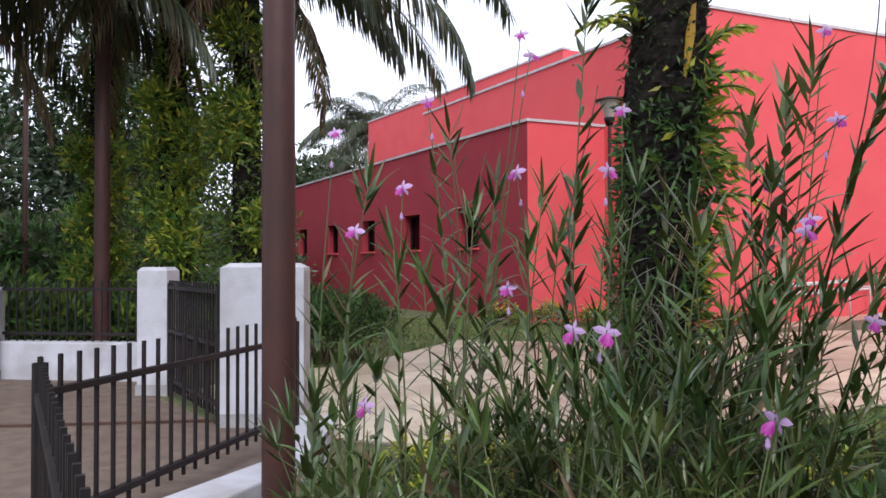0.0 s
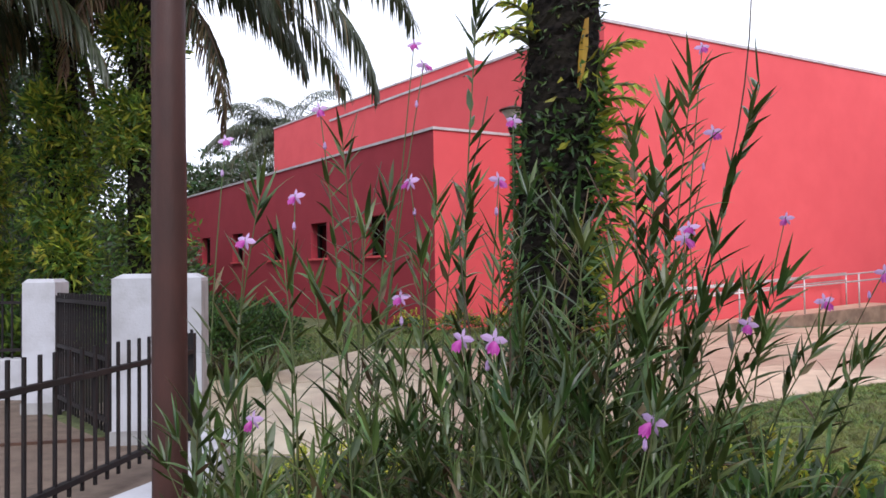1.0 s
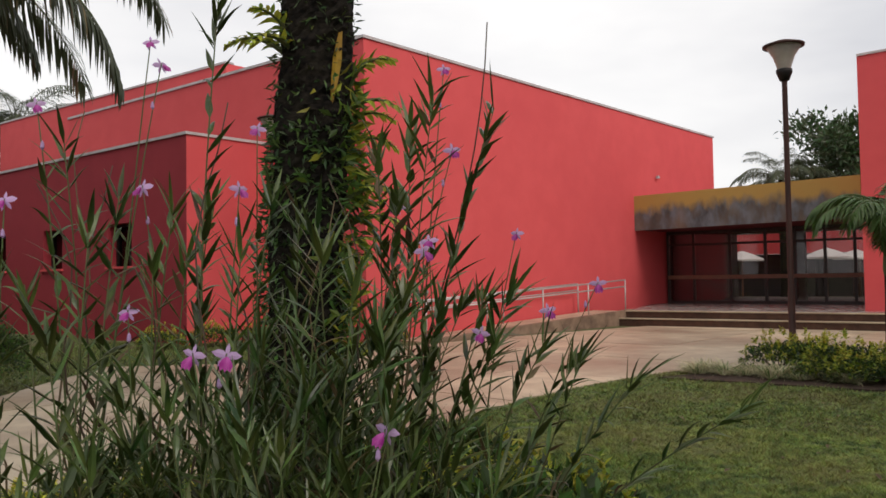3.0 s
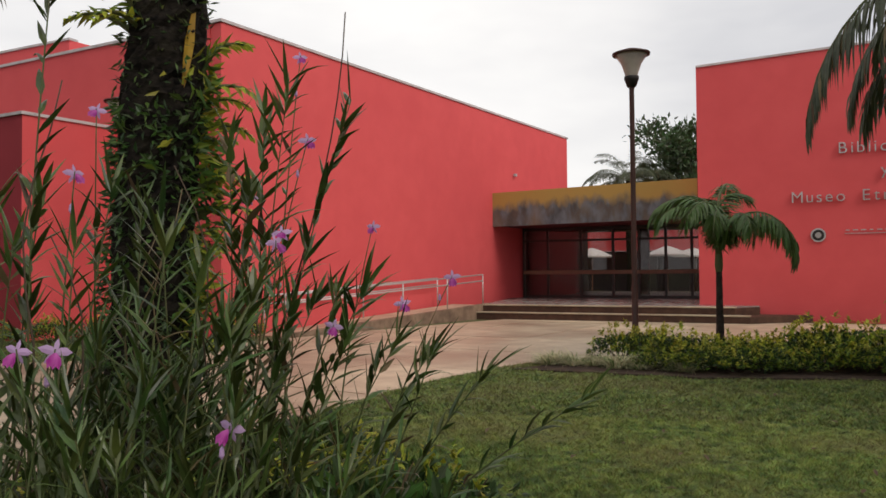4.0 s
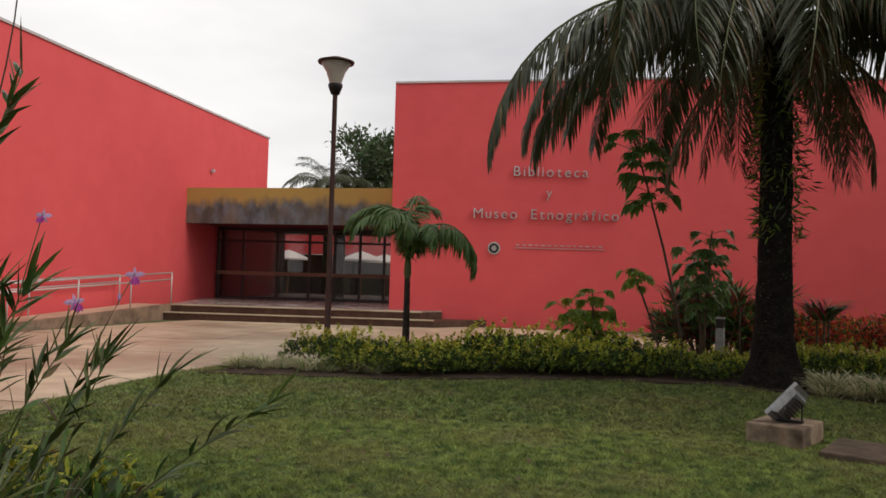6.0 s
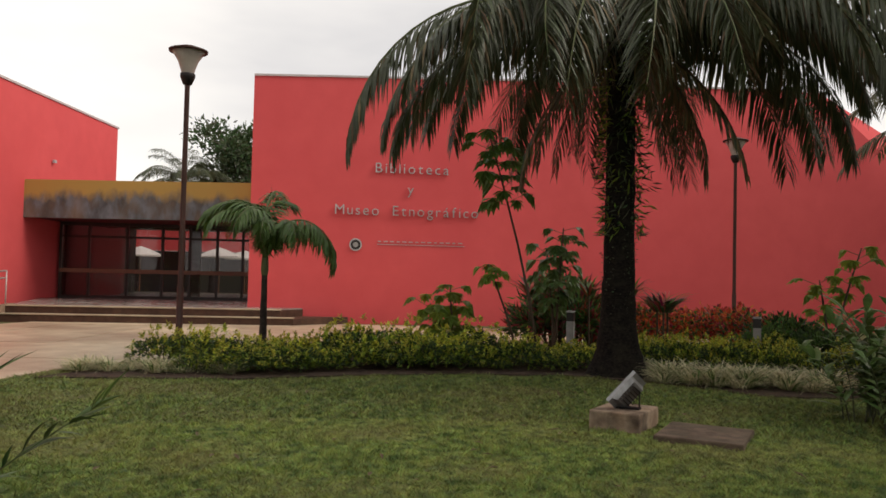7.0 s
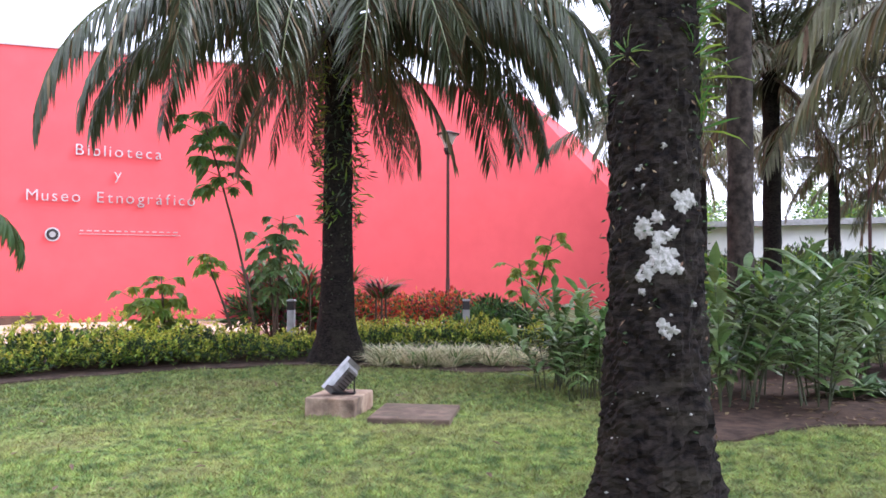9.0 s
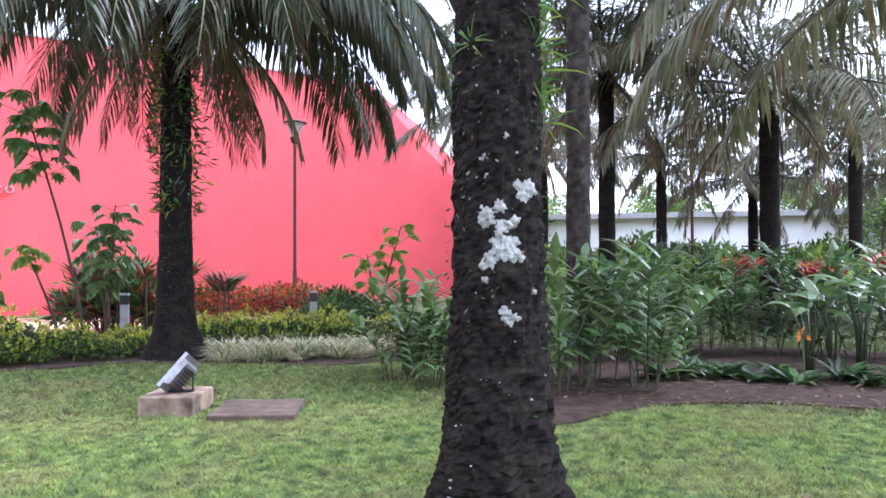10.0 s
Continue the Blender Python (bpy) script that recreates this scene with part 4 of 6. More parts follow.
# ---- climbers and ferns on trunks ----
def climber(tree, mats, z0, z1, r, count, length, width, side=None, bulge=0.5, lean=(0, 0), tall=7.0):
    g = Geo()
    off = rnd(0, 50)
    for _ in range(count):
        z = rnd(z0, z1)
        a = rnd(0, 6.28) if side is None else random.gauss(side, 0.7)
        b = max(0.0, noise.noise(Vector((math.cos(a), math.sin(a), z * 0.9 + off)))) * bulge * 2
        d = Vector((math.cos(a), math.sin(a), 0))
        p = d * (r * rnd(0.95, 1.15) + b * random.random() ** 0.6) + Vector((lean[0] * (z / tall) ** 1.5, lean[1] * (z / tall) ** 1.5, z))
        leaf_quad(g, p, d * 0.6 + ball_dir() * 0.7 + Vector((0, 0, -0.25)), ball_dir(), length * rnd(0.6, 1.3), width, random.randrange(len(mats)))
    part("climber", g, mats, tree, "leafy green climber on the trunk")["kind"] = "stuff"


for tree in LB[:3]:
    climber(tree, [LEAF["fern"], LEAF["fern"], LEAF["green"], LEAF["palm"]], 0.3, 5.4, 0.25, 5200, 0.11, 0.04, bulge=0.75)

for tree, heights in ((LB[0], (4.1, 3.6, 3.0, 2.4, 1.9)), (LB[1], (4.9, 3.9, 3.5, 2.1)), (LB[2], (3.4, 2.9, 2.3, 1.7, 1.3))):
    g = Geo()
    for z in heights:
        for _ in range(3):
            a = rnd(-2.9, -0.2)
            clump_geo(g, (math.cos(a) * 0.32, math.sin(a) * 0.32, z + rnd(-0.15, 0.15)), (0.34, 0.34, 0.36), 230, 0.17, 0.05, mats=[0, 0, 1, 2], shell=0.3, low=-1)
    part("fern", g, [LEAF["fern"], LEAF["yellow"], LEAF["green"]], tree, "bushy yellow-green ferns on the trunk")["kind"] = "stuff"

vine = thing("vine_covered_palm", "dark palm trunk wrapped in ferns and climbing leaves", "palm tree", (*polar(14.0, 6.5), 0), group="garden palms")
part("trunk", trunk_geo(7.0, 0.29, 0.26, 1.25, 0.08, (0.4, -0.1), 40, 160), BARK, vine)
for n, (kinds, count) in enumerate(((FROND_HIGH, 7), (FROND_MID, 8))):
    for i in range(count):
        f = part("frond", random.choice(kinds), None, vine)
        f.location, f.rotation_euler = (0.4, -0.1, 7.0), (0, 0, i * 6.28 / count + n)
climber(vine, [LEAF["dark"], LEAF["green"], LEAF["dark"]], 0.2, 2.7, 0.28, 2000, 0.10, 0.032, bulge=0.12, lean=(0.4, -0.1))
climber(vine, [LEAF["dark"], LEAF["reed"]], 2.2, 4.5, 0.265, 1000, 0.08, 0.02, bulge=0.03, lean=(0.4, -0.1))
climber(vine, [LEAF["fern"], LEAF["green"], LEAF["yellow"]], 0.9, 3.1, 0.29, 480, 0.15, 0.05, side=-0.05, bulge=0.24, lean=(0.4, -0.1))
FERN = frond_mesh("fern_frond", 0.6, 35, -55, 11, 0.19, 0.1, 0.05, (STALK, LEAF["yellow"], LEAF["fern"]), 0.4)
for i in range(11):
    a, z = rnd(-0.75, 0.35), rnd(1.3, 3.2)
    f = part("fern_frond", FERN, None, vine)
    f.location, f.rotation_euler, f.scale = (0.05 * z + math.cos(a) * 0.24, math.sin(a) * 0.24, z), (rnd(-0.4, 0.4), rnd(-0.6, 0.3), a), (rnd(0.5, 0.95),) * 3
for i in range(3):
    a, z = rnd(2.9, 3.7), rnd(3.2, 3.6)
    f = part("fern_frond", FERN, None, vine)
    f.location, f.rotation_euler, f.scale = (0.05 * z + math.cos(a) * 0.24, math.sin(a) * 0.24, z), (rnd(-0.4, 0.4), rnd(-0.6, 0.3), a), (rnd(0.6, 0.9),) * 3

g = Geo()
g.blade((0.27, -0.27, 3.45), (-0.16, -0.05, -1), (0.3, -1, 0), 0.7, 0.085, 0.2, 5, 0.2, 0, 0.45)
part("dead_leaf", g, surface("yellowed_leaf", (0.55, 0.33, 0.03), (0.42, 0.22, 0.025), 8, 0.6, bump=0, leaf=0.3), vine, "hanging yellowed leaf")


# ---- bamboo orchids ----
def flower_geo():
    g = Geo()
    for i, a in enumerate((90, 162, 234, 306, 18)):
        d = Vector((math.cos(radians(a)), 0.25, math.sin(radians(a))))
        g.blade((0, 0, 0), d, (0, 1, 0), 0.042 if i in (0, 2, 3) else 0.048, 0.018 if i in (0, 2, 3) else 0.032, 0.5, 3, 0.15, 0, 0.5)
    for k in (-1, 0, 1):
        g.blade((0, -0.008, 0), (0.35 * k, -0.6, -0.75), (0, -1, 0.2), 0.05, 0.026, 0.5, 3, 0.4, 1, 0.6)
    return g.mesh("flower", [LEAF["violet"], LEAF["magenta"]])


FLOWER = flower_geo()


def orchid(base, tip, leaves=26, flower=False, bare=0.25, group="bamboo orchids", leaf_len=0.29, broad=1.0):
    """A reed stem from base to tip that bends, with two ranks of narrow leaves."""
    base, tip = Vector(base), Vector(tip)
    ob = thing("bamboo_orchid", "tall reed-stemmed orchid with narrow leaves" + (" and a violet flower" if flower else ""), "orchid", base, group=group)
    rise = tip - base
    bend = Vector((rnd(-0.08, 0.08), rnd(-0.08, 0.08), 0))
    pts = [rise * t + bend * math.sin(math.pi * t) - Vector((rise.x, rise.y, 0)) * 0.55 * t * (1 - t) for t in [i / 12 for i in range(13)]]
    part("stem", Geo().tube(pts, [0.0065 - 0.0042 * i / 12 for i in range(13)], 5), STALK, ob, smooth=True)
    g = Geo()
    rank, long = rnd(0, math.pi), rise.length
    n = int(leaves * 1.25 * long / 1.6)
    top = 1 - bare if flower else 1.0
    for i in range(n):
        if random.random() < 0.2:
            continue
        t = 0.12 + (top - 0.12) * (i + rnd(-0.3, 0.3)) / n
        t = min(max(t, 0.05), 0.995)
        k = t * 12
        j = min(int(k), 11)
        p = pts[j].lerp(pts[j + 1], k - j)
        a = rank + math.pi * (i % 2) + rnd(-0.8, 0.8)
        up = rnd(0.3, 1.2) + 0.6 * t
        stem_way = (pts[j + 1] - pts[j]).normalized()
        out = Vector((math.cos(a), math.sin(a), 0))
        d = (out - stem_way * out.dot(stem_way)).normalized() + stem_way * up
        g.blade(p, d, (math.cos(a), math.sin(a), -0.4), leaf_len * rnd(0.6, 1.15) * (1 - 0.35 * t * t), 0.029 * broad * rnd(0.7, 1.3), rnd(0.15, 1.1), 4, 0.35, 1 if random.random() < 0.06 else 0, 0.3)
    if not flower:
        for i in range(7):
            a = i * 0.9 + rank
            g.blade(pts[12].lerp(pts[11], rnd(0, 0.9)), (pts[12] - pts[11]).normalized() * rnd(1.4, 2.6) + Vector((math.cos(a), math.sin(a), 0)), (math.cos(a), math.sin(a), -0.4), leaf_len * rnd(0.55, 0.9), 0.021 * broad, rnd(0.1, 0.7), 4, 0.35, 0, 0.3)
    part("leaves", g, [LEAF["reed"], LEAF["palm_dry"]], ob)
    if flower:
        f = part("flower", FLOWER, None, ob, "violet orchid flower with a magenta lip")
        f.location, f.scale = pts[-1] + Vector((0, 0, -0.01)), (rnd(0.8, 1.02),) * 3
        f.rotation_euler = (rnd(-0.3, 0.2), rnd(-0.3, 0.3), -math.atan2(base.x, base.y) + rnd(-0.7, 0.7))
        if random.random() < 0.5:
            part("bud", Geo().lathe([(0.0, 0.0), (0.008, 0.012), (0.006, 0.03), (0.0, 0.04)], sides=6), LEAF["violet"], ob, at=pts[-2])
    return ob


def sight(az, slope, d):
    p = polar(az, d)
    return (p[0], p[1] + ARM, EYE_Z + slope * d)


# rows of: the tip's bearing and slope from the eye, the foot's bearing, the distance (and the bare share of the stem)
FLOWERS_NEAR_GATE = [
    (5.7, 0.294, 0.4, 3.5, 0.32), (6.4, 0.267, 0.9, 3.5, 0.4), (-1.2, 0.21, 1.4, 3.3, 0.1), (-7.9, 0.168, -8.8, 3.6, 0.3),
    (-3.0, 0.099, -2.2, 3.3, 0.2), (-6.5, 0.044, -5.8, 3.2, 0.15), (5.3, 0.118, 6.9, 3.3, 0.15), (12.9, 0.193, 13.5, 3.4, 0.2),
    (11.9, 0.118, 10.6, 3.1, 0.15), (4.6, -0.03, 5.1, 3.0, 0.2), (9.3, -0.083, 10.8, 2.5, 0.12), (11.7, -0.085, 10.3, 2.4, 0.12),
    (-5.8, -0.178, -6.3, 2.6, 0.15)]
FLOWERS_NEAR_LAWN = [
    (26.1, 0.269, 23.6, 3.8, 0.15), (26.8, 0.165, 22.4, 3.5, 0.2), (22.7, 0.094, 20.6, 3.5, 0.1), (24.8, 0.039, 22.5, 3.2, 0.1),
    (25.1, 0.051, 23.1, 3.3, 0.1), (31.1, 0.058, 27.7, 3.9, 0.14), (22.8, -0.183, 20.7, 2.3, 0.15), (33.4, -0.038, 26.2, 3.6, 0.12),
    (28.8, -0.065, 25.5, 3.2, 0.15), (36.8, -0.006, 29.1, 3.8, 0.25)]
STEMS_NEAR_GATE = [
    (10.6, 0.351, 10.2, 3.0), (10.0, 0.108, 9.0, 3.2), (7.3, 0.097, 4.6, 3.3), (3.9, 0.105, 1.1, 3.2),
    (0.4, 0.171, 0.3, 3.3), (-5.5, 0.098, -6.9, 3.4), (-3.7, 0.017, -4.3, 2.9), (-1.7, 0.002, -1.6, 3.1),
    (2.2, 0.062, 1.4, 3.0), (-9.4, -0.172, -9.7, 2.4), (-7.4, -0.143, -6.9, 2.6), (6.2, 0.029, 5.8, 3.0),
    (8.4, 0.036, 8.8, 3.1), (12.2, 0.056, 11.2, 2.9), (14.2, 0.12, 12.8, 3.3), (16.0, 0.091, 14.9, 3.1),
    (17.5, 0.065, 16.7, 2.8), (-5.0, -0.124, -5.1, 2.8), (-0.1, -0.055, 0.3, 2.7)]
STEMS_NEAR_LAWN = [
    (25.5, 0.26, 21.8, 3.5), (29.8, 0.235, 21.5, 3.6), (21.3, 0.193, 19.5, 3.6), (23.7, 0.218, 21.0, 3.6),
    (22.9, 0.128, 20.1, 3.4), (20.3, 0.032, 18.1, 2.7), (18.2, 0.051, 17.1, 2.6), (31.3, 0.011, 24.4, 3.3),
    (29.1, 0.002, 23.9, 3.3), (27.6, -0.005, 23.2, 3.4), (26.0, -0.018, 23.0, 3.1), (23.7, 0.003, 21.5, 2.9),
    (21.8, -0.031, 20.3, 2.7), (33.4, -0.057, 26.2, 3.5), (35.5, -0.081, 26.4, 3.2), (30.1, -0.058, 26.0, 3.0)]


def foot(az, d):
    p = polar(az, d)
    return (p[0], p[1] + ARM, 0)


for rows in (FLOWERS_NEAR_GATE, FLOWERS_NEAR_LAWN):
    for az, slope, f_az, d, bare in rows:
        orchid(foot(f_az + rnd(-0.6, 0.6), d + rnd(-0.15, 0.15)), sight(az, slope, d), 17, True, bare, leaf_len=rnd(0.17, 0.24), broad=0.85)
for az, slope, f_az, d in STEMS_NEAR_GATE:
    orchid(foot(f_az, d + rnd(-0.15, 0.15)), sight(az, slope, d), rnd(22, 32), leaf_len=rnd(0.19, 0.27), broad=rnd(0.85, 1.25))
for az, slope, f_az, d in STEMS_NEAR_LAWN:
    orchid(foot(f_az, d + rnd(-0.15, 0.15)), sight(az, slope - 0.02, d), rnd(32, 44), leaf_len=rnd(0.2, 0.29), broad=rnd(0.9, 1.3))
# the lower thicket, densest before the trunk
for i in range(150):
    az = rnd(-10.5, 27.0) if i % 2 else rnd(3.0, 22.0)
    d = rnd(2.35, 3.9)
    b = foot(az, d)
    h = rnd(0.65, 1.4) if 6 < az < 22 else rnd(0.45, 0.95)
    orchid(b, (b[0] + rnd(-0.2, 0.22), b[1] + rnd(-0.2, 0.2), h), rnd(18, 28), leaf_len=rnd(0.2, 0.32), broad=rnd(0.7, 1.2))
for az, slope, a0 in ((40.0, -0.12, 30), (47.0, -0.15, 29), (36.0, -0.1, 28)):
    orchid(foot(a0, 3.2), sight(az, slope, 3.0), 34, leaf_len=0.24, broad=0.6)
# bare dry canes that wind up among the leaves
for i in range(15):
    az, d, h = rnd(-6, 27), rnd(2.8, 3.7), rnd(1.5, 2.35)
    b = polar(az, d + ARM)
    cane = thing("dry_cane", "bare dry orchid cane among the reeds", "orchid", (b[0], b[1], 0), group="dry canes")
    w, ph = rnd(0.02, 0.06), rnd(0, 6)
    part("stem", Geo().tube([(0.2 * (k / 12) ** 2 * math.cos(ph) + w * math.sin(k * 1.1 + ph), 0.1 * k / 12, h * k / 12) for k in range(13)], [0.006 - 0.0035 * k / 12 for k in range(13)], 5), TWIG if i % 2 else LEAF["palm_dry"], cane, smooth=True)
spike = thing("dry_cane", "bare beaded flower spike curving over the reeds", "orchid", foot(19.5, 3.6), group="dry canes")
tip = Vector(sight(29.4, 0.325, 3.6)) - Vector(foot(19.5, 3.6))
part("stem", Geo().tube([(tip.x * math.sin(t * math.pi / 2) ** 1.5, tip.y * t, tip.z * t) for t in [i / 14 for i in range(15)]], [0.006 - 0.003 * i / 14 for i in range(15)], 5), TWIG, spike, smooth=True)
# arching grass-like blades at the clump's foot
for i in range(9):
    az, d = rnd(4, 27), rnd(2.1, 2.6)
    shrub("grass_tuft", tuft_mesh(9, 0.95, 0.014, [LEAF["green"], LEAF["fern"]], 0.06, 0.8, 1.6), polar(az, d + ARM), "arching green grass tuft at the orchids' foot", "grass tuft", "orchid bed", 1.0)
for az, d, s in ((-1, 5.0, 0.62), (2.5, 4.9, 0.7), (7.5, 5.0, 0.6), (21, 5.0, 0.75), (25, 4.6, 0.75), (28, 4.3, 0.85), (31, 4.0, 0.8), (33.5, 3.7, 0.6), (36.3, 3.2, 0.5), (39.8, 3.1, 0.4)):
    shrub("low_shrub", random.choice(HEDGE), polar(az, d + ARM), "low yellow-green shrub at the orchids' foot", "shrub", "orchid bed", s)
DARKSHRUB = [shrub_mesh((0.6, 0.6, 0.4), 800, 0.11, 0.05, [TWIG, LEAF["dark"], LEAF["green"]]) for _ in range(2)]
for az, d, s in ((29.5, 4.1, 0.8), (33, 4.2, 0.6), (24, 5.2, 0.8)):
    shrub("low_shrub", random.choice(DARKSHRUB), polar(az, d + ARM), "dark green low shrub beside the lawn", "shrub", "orchid bed", s)
for az, d, s, k in ((37.5, 3.1, 0.46, 1.0), (40.2, 3.05, 0.42, 1.0), (42.6, 3.0, 0.36, 0.9)):
    shrub("low_shrub", random.choice(HEDGE), polar(az, d + ARM), "yellow-green shrub at the lawn's near edge", "shrub", "orchid bed", s).scale.z *= k
for az, d, s, k in ((28.0, 3.2, 0.85, 1.25), (31.5, 3.3, 0.75, 1.2), (34.0, 3.2, 0.5, 1.1)):
    shrub("low_shrub", random.choice(DARKSHRUB), polar(az, d + ARM), "dark green shrub at the lawn's near edge", "shrub", "orchid bed", s).scale.z *= k
# flowering bush by the gate and shrubs before the annex
BIGBUSH = shrub_mesh((0.95, 0.95, 0.92), 3600, 0.1, 0.05, [TWIG, LEAF["dark"], LEAF["green"], LEAF["green"], LEAF["dark"]], 16)
for x, y, s in ((-1.8, 12.0, 0.76), (-1.3, 12.55, 0.66), (-2.35, 12.5, 0.8), (-1.9, 13.0, 0.75)):
    shrub("flowering_bush", BIGBUSH, (x, y), "dense dark green bush inside the gate", "shrub", "gate bushes", s)
for x, y in ((2.6, 19.1), (3.7, 19.2), (4.9, 18.0), (6.2, 17.2), (1.5, 19.3)):
    shrub("low_shrub", random.choice(HEDGE), (x, y), "yellow-green shrub at the foot of the annex", "shrub", "annex shrubs", 0.85)


# ---- gate, pillars, fences, poles ----
def left_at(az, d):
    return (math.sin(radians(az)) * d, ARM + math.cos(radians(az)) * d)


def pillar(p, wide, deep, high, turn, label):
    ob = thing("gate_pillar", label, "gate pillar", (p[0], p[1], 0), turn, group="gate pillars", kind="")
    g = Geo().box((0, 0, high / 2 - 0.03), (wide, deep, high - 0.06))
    shaft = part("shaft", g, WHITE, ob)
    g = Geo()
    g.prism([(-wide / 2, -deep / 2), (wide / 2, -deep / 2), (wide / 2, deep / 2), (-wide / 2, deep / 2)], high - 0.06, high - 0.02)
    g.box((0, 0, high), (wide * 0.98, deep * 0.98, 0.04), taper=0.8)
    part("cap", g, WHITE, ob)
    part("plinth", Geo().box((0, 0, 0.05), (wide + 0.03, deep + 0.03, 0.16)), GREYWALL, shaft)
    return ob


gate_post = pillar((-1.68, 7.78), 0.76, 0.46, 1.49, 0.05, "white-painted masonry gate pillar with grey weathered side")
part("bare_render", Geo().box((0.3815, 0, 0.76), (0.007, 0.45, 1.36)), GREYWALL, gate_post, "grey weathered mortar side")
pillar((-3.33, 9.52), 0.34, 0.42, 1.45, 0.0, "narrow white-painted gate pillar")
pillar(left_at(-30.2, 11.9), 0.34, 0.4, 1.2, 0.3, "low white end pillar of the fence")


def fence(p, q, z0, z1, step, name, label, rails, thick=0.019, group="fences"):
    ob = thing(name, label, "fence" if "fence" in name else "gate", (p[0], p[1], 0), math.atan2(q[1] - p[1], q[0] - p[0]), group=group)
    length = math.hypot(q[0] - p[0], q[1] - p[1])
    n = max(2, int(length / step))
    bar = Geo().box((0, 0, (z0 + z1) / 2), (thick, thick, z1 - z0)).mesh("picket", IRON)
    for i in range(n + 1):
        part("picket", bar, None, ob, at=(length * i / n, rnd(-0.002, 0.002), 0))
    for z in rails:
        part("rail", Geo().box((length / 2, 0, z), (length + 0.02, 0.05, 0.035)), IRON, ob)
    for x in (0.0, length):
        part("post", Geo().box((x, 0, (z0 + z1) / 2 - 0.06), (0.05, 0.055, z1 - z0 + 0.06)), IRON, ob)
    return ob


F_CORNER, F_FAR, F_NEAR = (-1.97, 4.18), (-1.25, 6.95), (-0.72, 1.92)
fence(F_CORNER, F_FAR, 0.16, 1.05, 0.132, "picket_fence", "black iron picket fence beside a low white kerb", (0.24, 0.87))
fence(F_CORNER, F_NEAR, 0.14, 1.05, 0.11, "picket_fence", "black iron picket fence returning from the corner", (0.24, 0.86))
fence((-3.12, 9.3), (-2.08, 7.62), 0.08, 1.32, 0.1, "metal_gate", "closed black iron picket gate between white pillars", (0.2, 0.75, 1.24), group="gate")
fence((-3.5, 10.44), (-6.0, 10.78), 0.5, 1.29, 0.12, "picket_fence", "black iron picket fence on a low white wall", (0.6, 1.18))
kerb = Geo()
kerb.prism([(-1.93, 4.3), (-1.5, 4.3), (-0.88, 5.9), (-0.95, 7.4), (-1.32, 7.4), (-1.2, 5.85)], -0.02, 0.15)
solid("kerb", kerb, WHITE, "low white kerb with peeling paint under the fence", "kerb", kind="structure", bevel=0.015)
kerb = Geo()
wall_between(kerb, (-0.55, 1.75), (-1.82, 4.2), -0.02, 0.13, 0.2, -1)
solid("kerb", kerb, GREYWALL, "low mortar kerb under the returning fence", "kerb", kind="structure", bevel=0.015)
low = Geo()
wall_between(low, (-3.4, 10.3), (-6.4, 10.71), -0.02, 0.5, 0.26, -1)
solid("garden_wall", low, WHITE, "low white-painted garden wall with grey stains", "wall", kind="structure", bevel=0.02)
walkway = Geo()
walkway.prism([(-9, 2.0), (-0.75, 1.6), (-1.93, 4.2), (-1.6, 4.95), (-1.2, 5.85), (-1.32, 7.3), (-2.1, 7.65), (-3.2, 9.2), (-3.5, 10.35), (-6.4, 10.75), (-12, 12.5)], -0.08, 0.008)
solid("walkway", walkway, surface("sandy_paving", (0.165, 0.12, 0.088), (0.105, 0.074, 0.053), 6, 0.9, bump=0.6, bump_scale=50, stain=(0.12, 0.08, 0.06), stain_scale=0.9, stain_amount=0.7),
      "worn sandy brown walkway outside the gate", "pavement", kind="structure")
solid("kerb", Geo().box((-4.6, 7.5, 0.02), (5.5, 0.03, 0.03), 0.12), STEP, "flush dark concrete strip across the walkway", "paving strip", kind="structure")


def pole(p, r, h, label):
    ob = thing("pole", label, "pole", (p[0], p[1], 0), group="poles")
    part("shaft", Geo().lathe([(r, -0.05), (r, h * 0.3), (r * 0.97, h * 0.31), (r * 0.95, h), (0, h)], sides=28), RUST, ob, smooth=True)
    part("base_plate", Geo().lathe([(r * 1.9, 0.0), (r * 1.9, 0.02), (r, 0.025)], sides=28), RUST, ob)


pole(left_at(-11.9, 4.35), 0.09, 7.0, "thick rust-brown painted steel pole by the fence")
pole(left_at(-23.55, 12.6), 0.11, 8.0, "rust-brown painted steel pole behind the low wall")
pole(left_at(-28.1, 20.0), 0.06, 6.5, "slim dark pole among the trees")

# parked vehicle glimpsed behind the pillars
car = thing("parked_car", "white car parked beyond the fence", "car", (*left_at(-15.0, 26), 0), 0.3)
part("body", Geo().box((0, 0, 0.65), (4.2, 1.7, 0.7), taper=0.97).box((-0.2, 0, 1.25), (2.3, 1.5, 0.55), taper=0.8), surface("white_car_paint", (0.75, 0.75, 0.76), (0.7, 0.7, 0.72), 2, 0.2, bump=0), car)
part("windscreen", Geo().box((-0.2, 0, 1.25), (2.2, 1.56, 0.4), taper=0.84), FRAMEM, car, "dark car windows")
for x in (-1.3, 1.3):
    for y in (-0.75, 0.75):
        wheel = part("wheel", Geo().tube([(x, y - 0.1, 0.31), (x, y + 0.1, 0.31)], 0.31, 16), FRAMEM, car)
        part("rim", Geo().tube([(x, y - 0.11, 0.31), (x, y + 0.11, 0.31)], 0.18, 12), STEEL, wheel)

